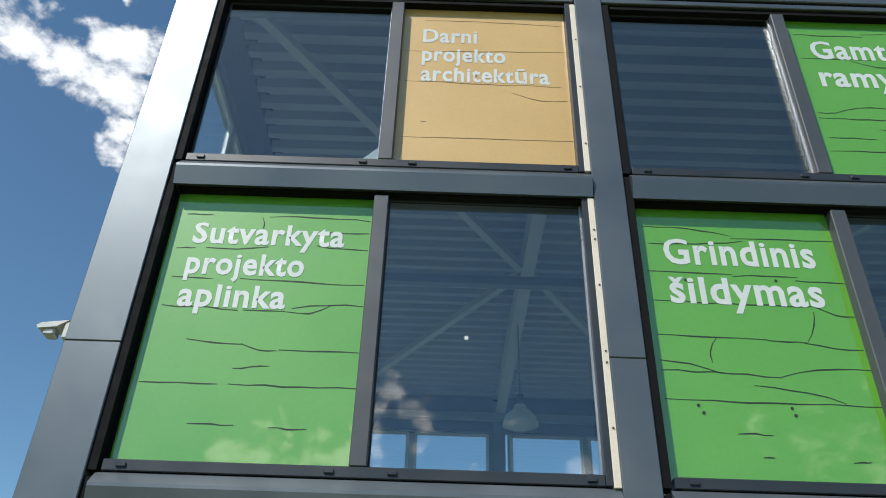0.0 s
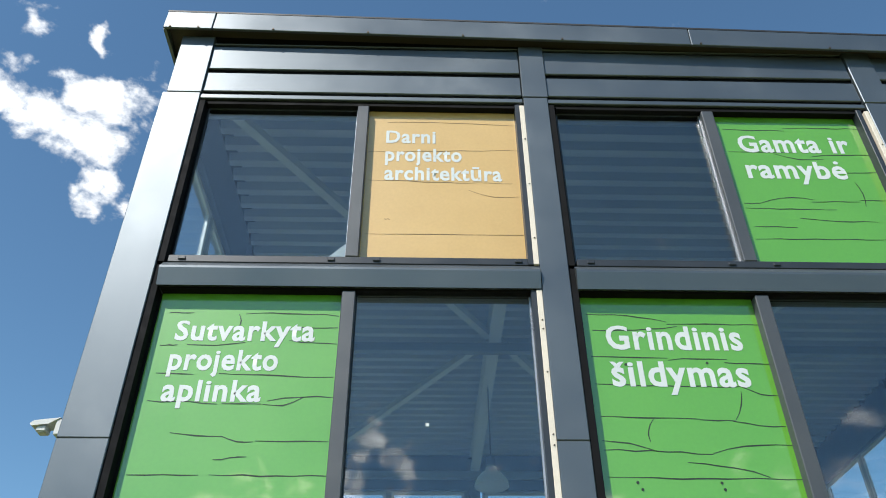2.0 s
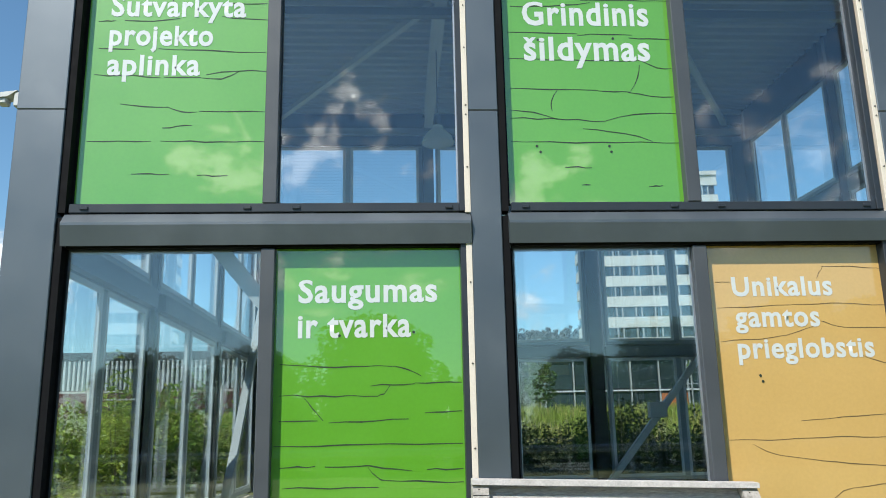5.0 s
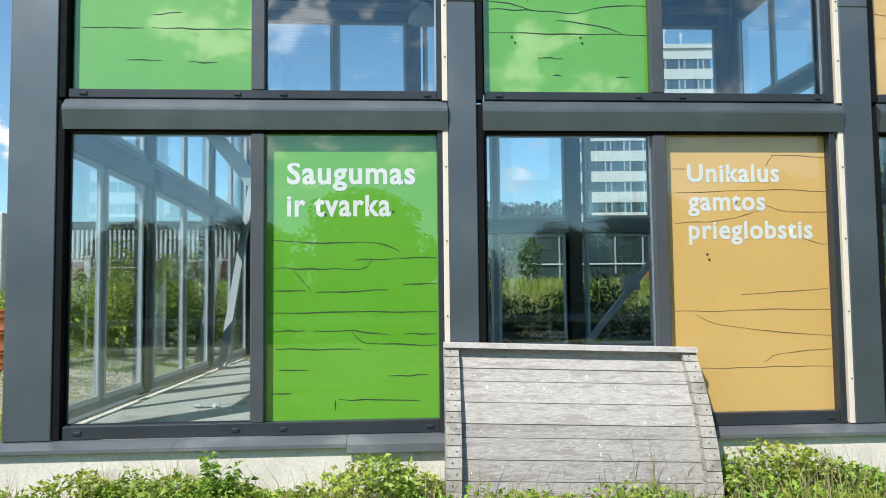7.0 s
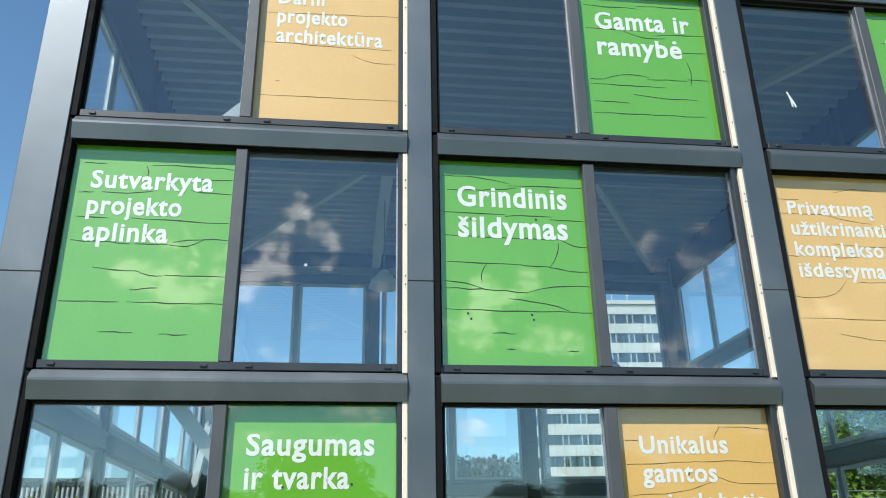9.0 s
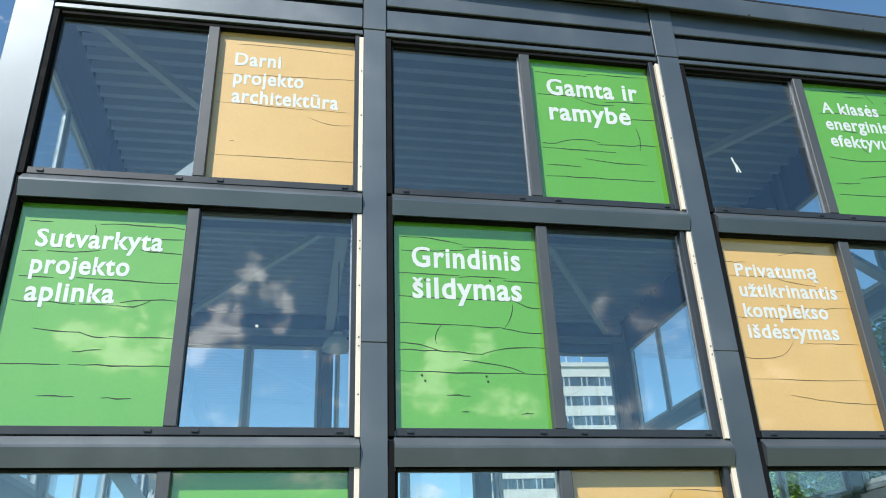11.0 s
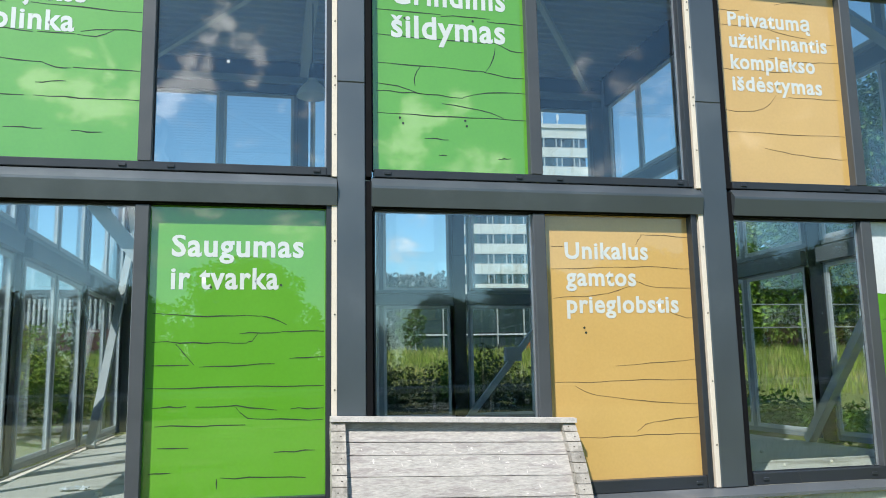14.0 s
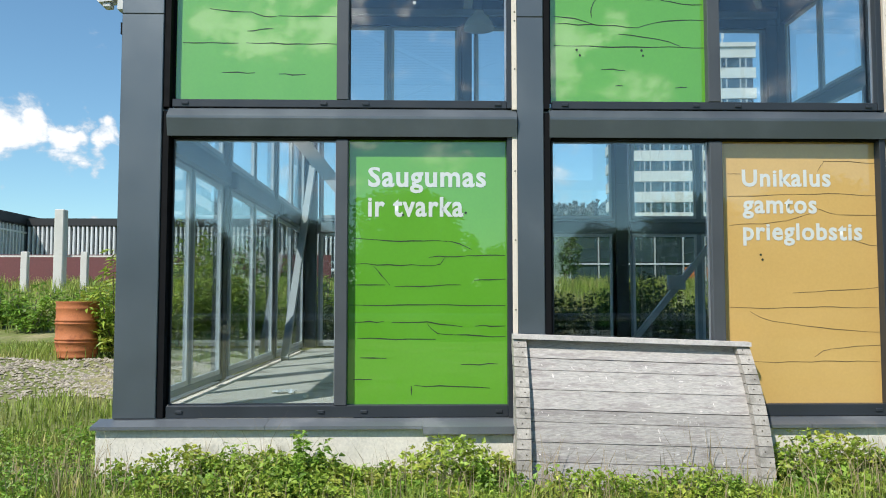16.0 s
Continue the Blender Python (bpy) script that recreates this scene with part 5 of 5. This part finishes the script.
# ---- far buildings ----
def office_tower():
    t = thing("office_tower", "tall white banded office tower far behind the pavilion", "office building", at=pose(35.0, 124, 0, 0, 0, -4))
    floors, fh, wide, deep = 12, 3.45, 22.5, 16.0
    part("core", boxes((0.4, wide - 0.4, 0.4, deep, 0, 1.5 + floors * fh)), FIN_DARK, t)
    band = mesh_of("spandrel", boxes((1.6, wide, 0, 0.5, 0, 1.75)), TOWER_WHITE)
    side = mesh_of("spandrel", boxes((0, 0.5, 0.6, deep, 0, 1.75)), TOWER_WHITE)
    pane = mesh_of("window", boxes((0, 2.15, 0.22, 0.3, 0, 1.68)), TOWER_GLASS)
    small = mesh_of("window", boxes((0, 0.85, 0.22, 0.3, 0, 1.68)), TOWER_GLASS)
    mull = mesh_of("mullion", boxes((0, 0.22, 0.1, 0.35, 0, 1.68)), TOWER_FRAME)
    spane = mesh_of("window", boxes((0.22, 0.3, 0, 2.4, 0, 1.68)), TOWER_GLASS)
    for f in range(floors + 1):
        z = 0.2 + f * fh
        for me in (band, side):
            part("spandrel", me, None, t).location = (0, 0, z)
        if f == floors:
            break
        x = 1.7
        for k in range(6):
            for me, w in ((pane, 2.15), (small, 0.85)):
                part("window", me, None, t).location = (x, 0, z + 1.76)
                part("mullion", mull, None, t).location = (x + w, 0, z + 1.76)
                x += w + 0.10
        for k in range(6):
            part("window", spane, None, t).location = (0, 0.8 + k * 2.6, z + 1.76)
    part("parapet", boxes((1.2, wide, -0.3, deep, 0.2 + floors * fh + 1.78, 0.2 + floors * fh + 2.5)), TOWER_WHITE, t)
    for x, h in ((11.0, 3.0), (13.5, 5.0), (15.2, 4.2), (18, 3.0)):
        bm = bmesh.new()
        tube(bm, (x, 3, floors * fh + 2.7), (x, 3, floors * fh + 2.7 + h), 0.14, 0.10, 6)
        box(bm, x - 0.2, x + 0.2, 2.7, 3.0, floors * fh + 1.4 + h, floors * fh + 2.4 + h)
        part("antenna", bm, FIN, t)


def glass_block():
    b = thing("glass_building", "low glass-fronted building with white mullions behind the field", "building", at=pose(14.6, 60, 1.5))
    wide, h = 34.0, 5.7
    part("wall", boxes((0, wide, 0.4, 8, 0, h)), FIN_DARK, b)
    pane = mesh_of("window", boxes((0, 2.2, 0.28, 0.34, 0, 2.4)), TOWER_GLASS)
    mull = mesh_of("mullion", boxes((0, 0.10, 0.15, 0.4, 0, h)), TOWER_FRAME)
    for i in range(14):
        for z in (0.35, 3.05):
            part("window", pane, None, b).location = (0.15 + i * 2.4, 0, z)
        part("mullion", mull, None, b).location = (i * 2.4, 0, 0)
    part("roof", boxes((-0.3, wide + 0.3, -0.2, 8.2, h, h + 0.5)), TOWER_FRAME, b)
    part("transom", boxes((0, wide, 0.12, 0.42, 2.80, 2.92)), FIN, b)
    for x in (9.75, 14.55):
        part("panel", boxes((x, x + 2.2, 0.22, 0.275, 0.5, 2.6)), RUST, b, "rust-brown infill panel")


def fin_building():
    b = thing("fin_building", "long building with a black roof edge and pale vertical fins", "building", at=pose(-39.1, 45, 1.0))
    part("wall", boxes((0, 13.8, 0, 12, 0, 5.5), (13.81, 37.5, 4, 14, 0, 5.45)), FIN_DARK, b)
    part("roof", boxes((-0.2, 14.0, -0.2, 12, 5.5, 6.15)), BLACK_ROOF, b)
    part("roof", boxes((14.01, 37.8, 3.7, 14, 5.45, 5.95)), BLACK_ROOF, b)
    fin = mesh_of("fin", boxes((0, 0.12, -0.25, 0.0, 2.2, 5.5)), FIN)
    for i in range(76):
        part("fin", fin, None, b).location = (14.1 + i * 0.305, 4.0, -0.12)
    # glazed flank between the two blocks
    flank = mesh_of("window", boxes((13.805, 13.83, 0, 0.36, 2.2, 5.3)), PALE_GLASS)
    slim = mesh_of("mullion", boxes((13.802, 13.90, 0, 0.08, 2.0, 5.4)), FIN)
    for i in range(9):
        part("window", flank, None, b).location = (0, 0.1 + i * 0.44, 0)
        part("mullion", slim, None, b).location = (0, 0.01 + i * 0.44, 0)
    for z in (2.1, 3.2, 4.9):
        part("transom", boxes((13.802, 13.92, 0, 3.98, z, z + 0.12)), FIN, b)
    glass = mesh_of("window", boxes((0, 1.35, -0.06, -0.01, 2.4, 5.2)), TOWER_GLASS)
    post = mesh_of("mullion", boxes((0, 0.18, -0.16, 0.0, 2.2, 5.25)), FIN)
    for i in range(9):
        part("window", glass, None, b).location = (0.2 + i * 1.53, 0, 0)
        part("mullion", post, None, b).location = (0.02 + i * 1.53, 0, 0)
    part("transom", boxes((0, 13.8, -0.18, 0.0, 3.0, 3.15)), FIN, b)
    part("transom", boxes((14, 37.3, 3.70, 3.74, 2.3, 2.5)), FIN, b)


office_tower()
glass_block()
fin_building()


def post_fence():
    f = thing("post_fence", "white concrete post fence with a thin top rail in the shrubs", "fence")
    for i in range(9):
        x = -20.4 + i * 2.11
        z = float(ground_z(x, 22))
        part("post", boxes((x - 0.12, x + 0.12, 21.9, 22.1, z - 0.1, 3.05), bevel=0.02), POST, f)
    part("top_rail", boxes((-20.4, -3.0, 21.97, 22.03, 2.86, 2.92)), POST, f)
    tall = thing("concrete_pillar", "tall square white concrete pillar in the fence line", "pillar")
    part("shaft", boxes((-10.84, -10.5, 21.7, 22.06, 1.5, 4.55), bevel=0.03), POST, tall)
    solid("hoarding", boxes((-40, -2, 30, 30.1, 1.7, 3.4)), MAROON, "dark maroon hoarding behind the fence", "fence", kind="")


post_fence()


def site_fence():
    f = thing("site_fence", "galvanised mesh site fence in front of the trees", "fence")
    for i in range(9):
        x, y = 12.0 + i * 2.6, 20.5
        bm = bmesh.new()
        tube(bm, (x, y, 1.3), (x, y, 3.65), 0.03, sides=6)
        tube(bm, (x + 0.25, y, 1.3), (x + 0.25, y, 3.65), 0.03, sides=6)
        part("post", bm, GALV, f)
    bm = bmesh.new()
    for z in (3.62, 2.75):
        tube(bm, (12, 20.5, z), (33, 20.5, z), 0.022, sides=6)
    part("rail", bm, GALV, f)


site_fence()


def guard_rail():
    g = thing("guard_rail", "galvanised road guard rail across the grass", "guard rail")
    bm = bmesh.new()
    prism(bm, [(-20.0, 0.62), (-19.95, 0.68), (-20.0, 0.74), (-19.95, 0.80), (-20.0, 0.88), (-20.03, 0.88), (-20.03, 0.62)], -30, 40)
    part("rail", bm, GALV, g)
    post = mesh_of("post", boxes((-0.05, 0.05, -20.15, -20.04, -0.5, 0.85)), GALV)
    for i in range(36):
        part("post", post, None, g).location = (-30 + i * 2.0, 0, 0)


guard_rail()


def litter():
    p = thing("paper_scrap", "crumpled white scrap lying on the dusty floor", "litter", at=pose(0.75, 1.9, 0.332))
    bm = bmesh.new()
    rng = random.Random(3)
    bmesh.ops.create_grid(bm, x_segments=7, y_segments=4, size=0.5)
    for v in bm.verts:
        v.co = Vector((v.co.x * 0.26, v.co.y * 0.14 + 0.03 * math.sin(v.co.x * 9), 0.004 + rng.uniform(0, 0.035)))
    part("sheet", bm, PAPER, p)
    for i in range(34):
        x, y = rng.uniform(0.3, 9), rng.uniform(0.8, 8)
        bm = bmesh.new()
        bmesh.ops.create_icosphere(bm, subdivisions=1, radius=rng.uniform(0.015, 0.04))
        for v in bm.verts:
            v.co *= rng.uniform(0.7, 1.2)
        o = solid("rubble", bm, CONCRETE, "small crumb of rubble on the floor", "rubble", kind="", group="floor rubble")
        o.location = (x, y, 0.345)


litter()
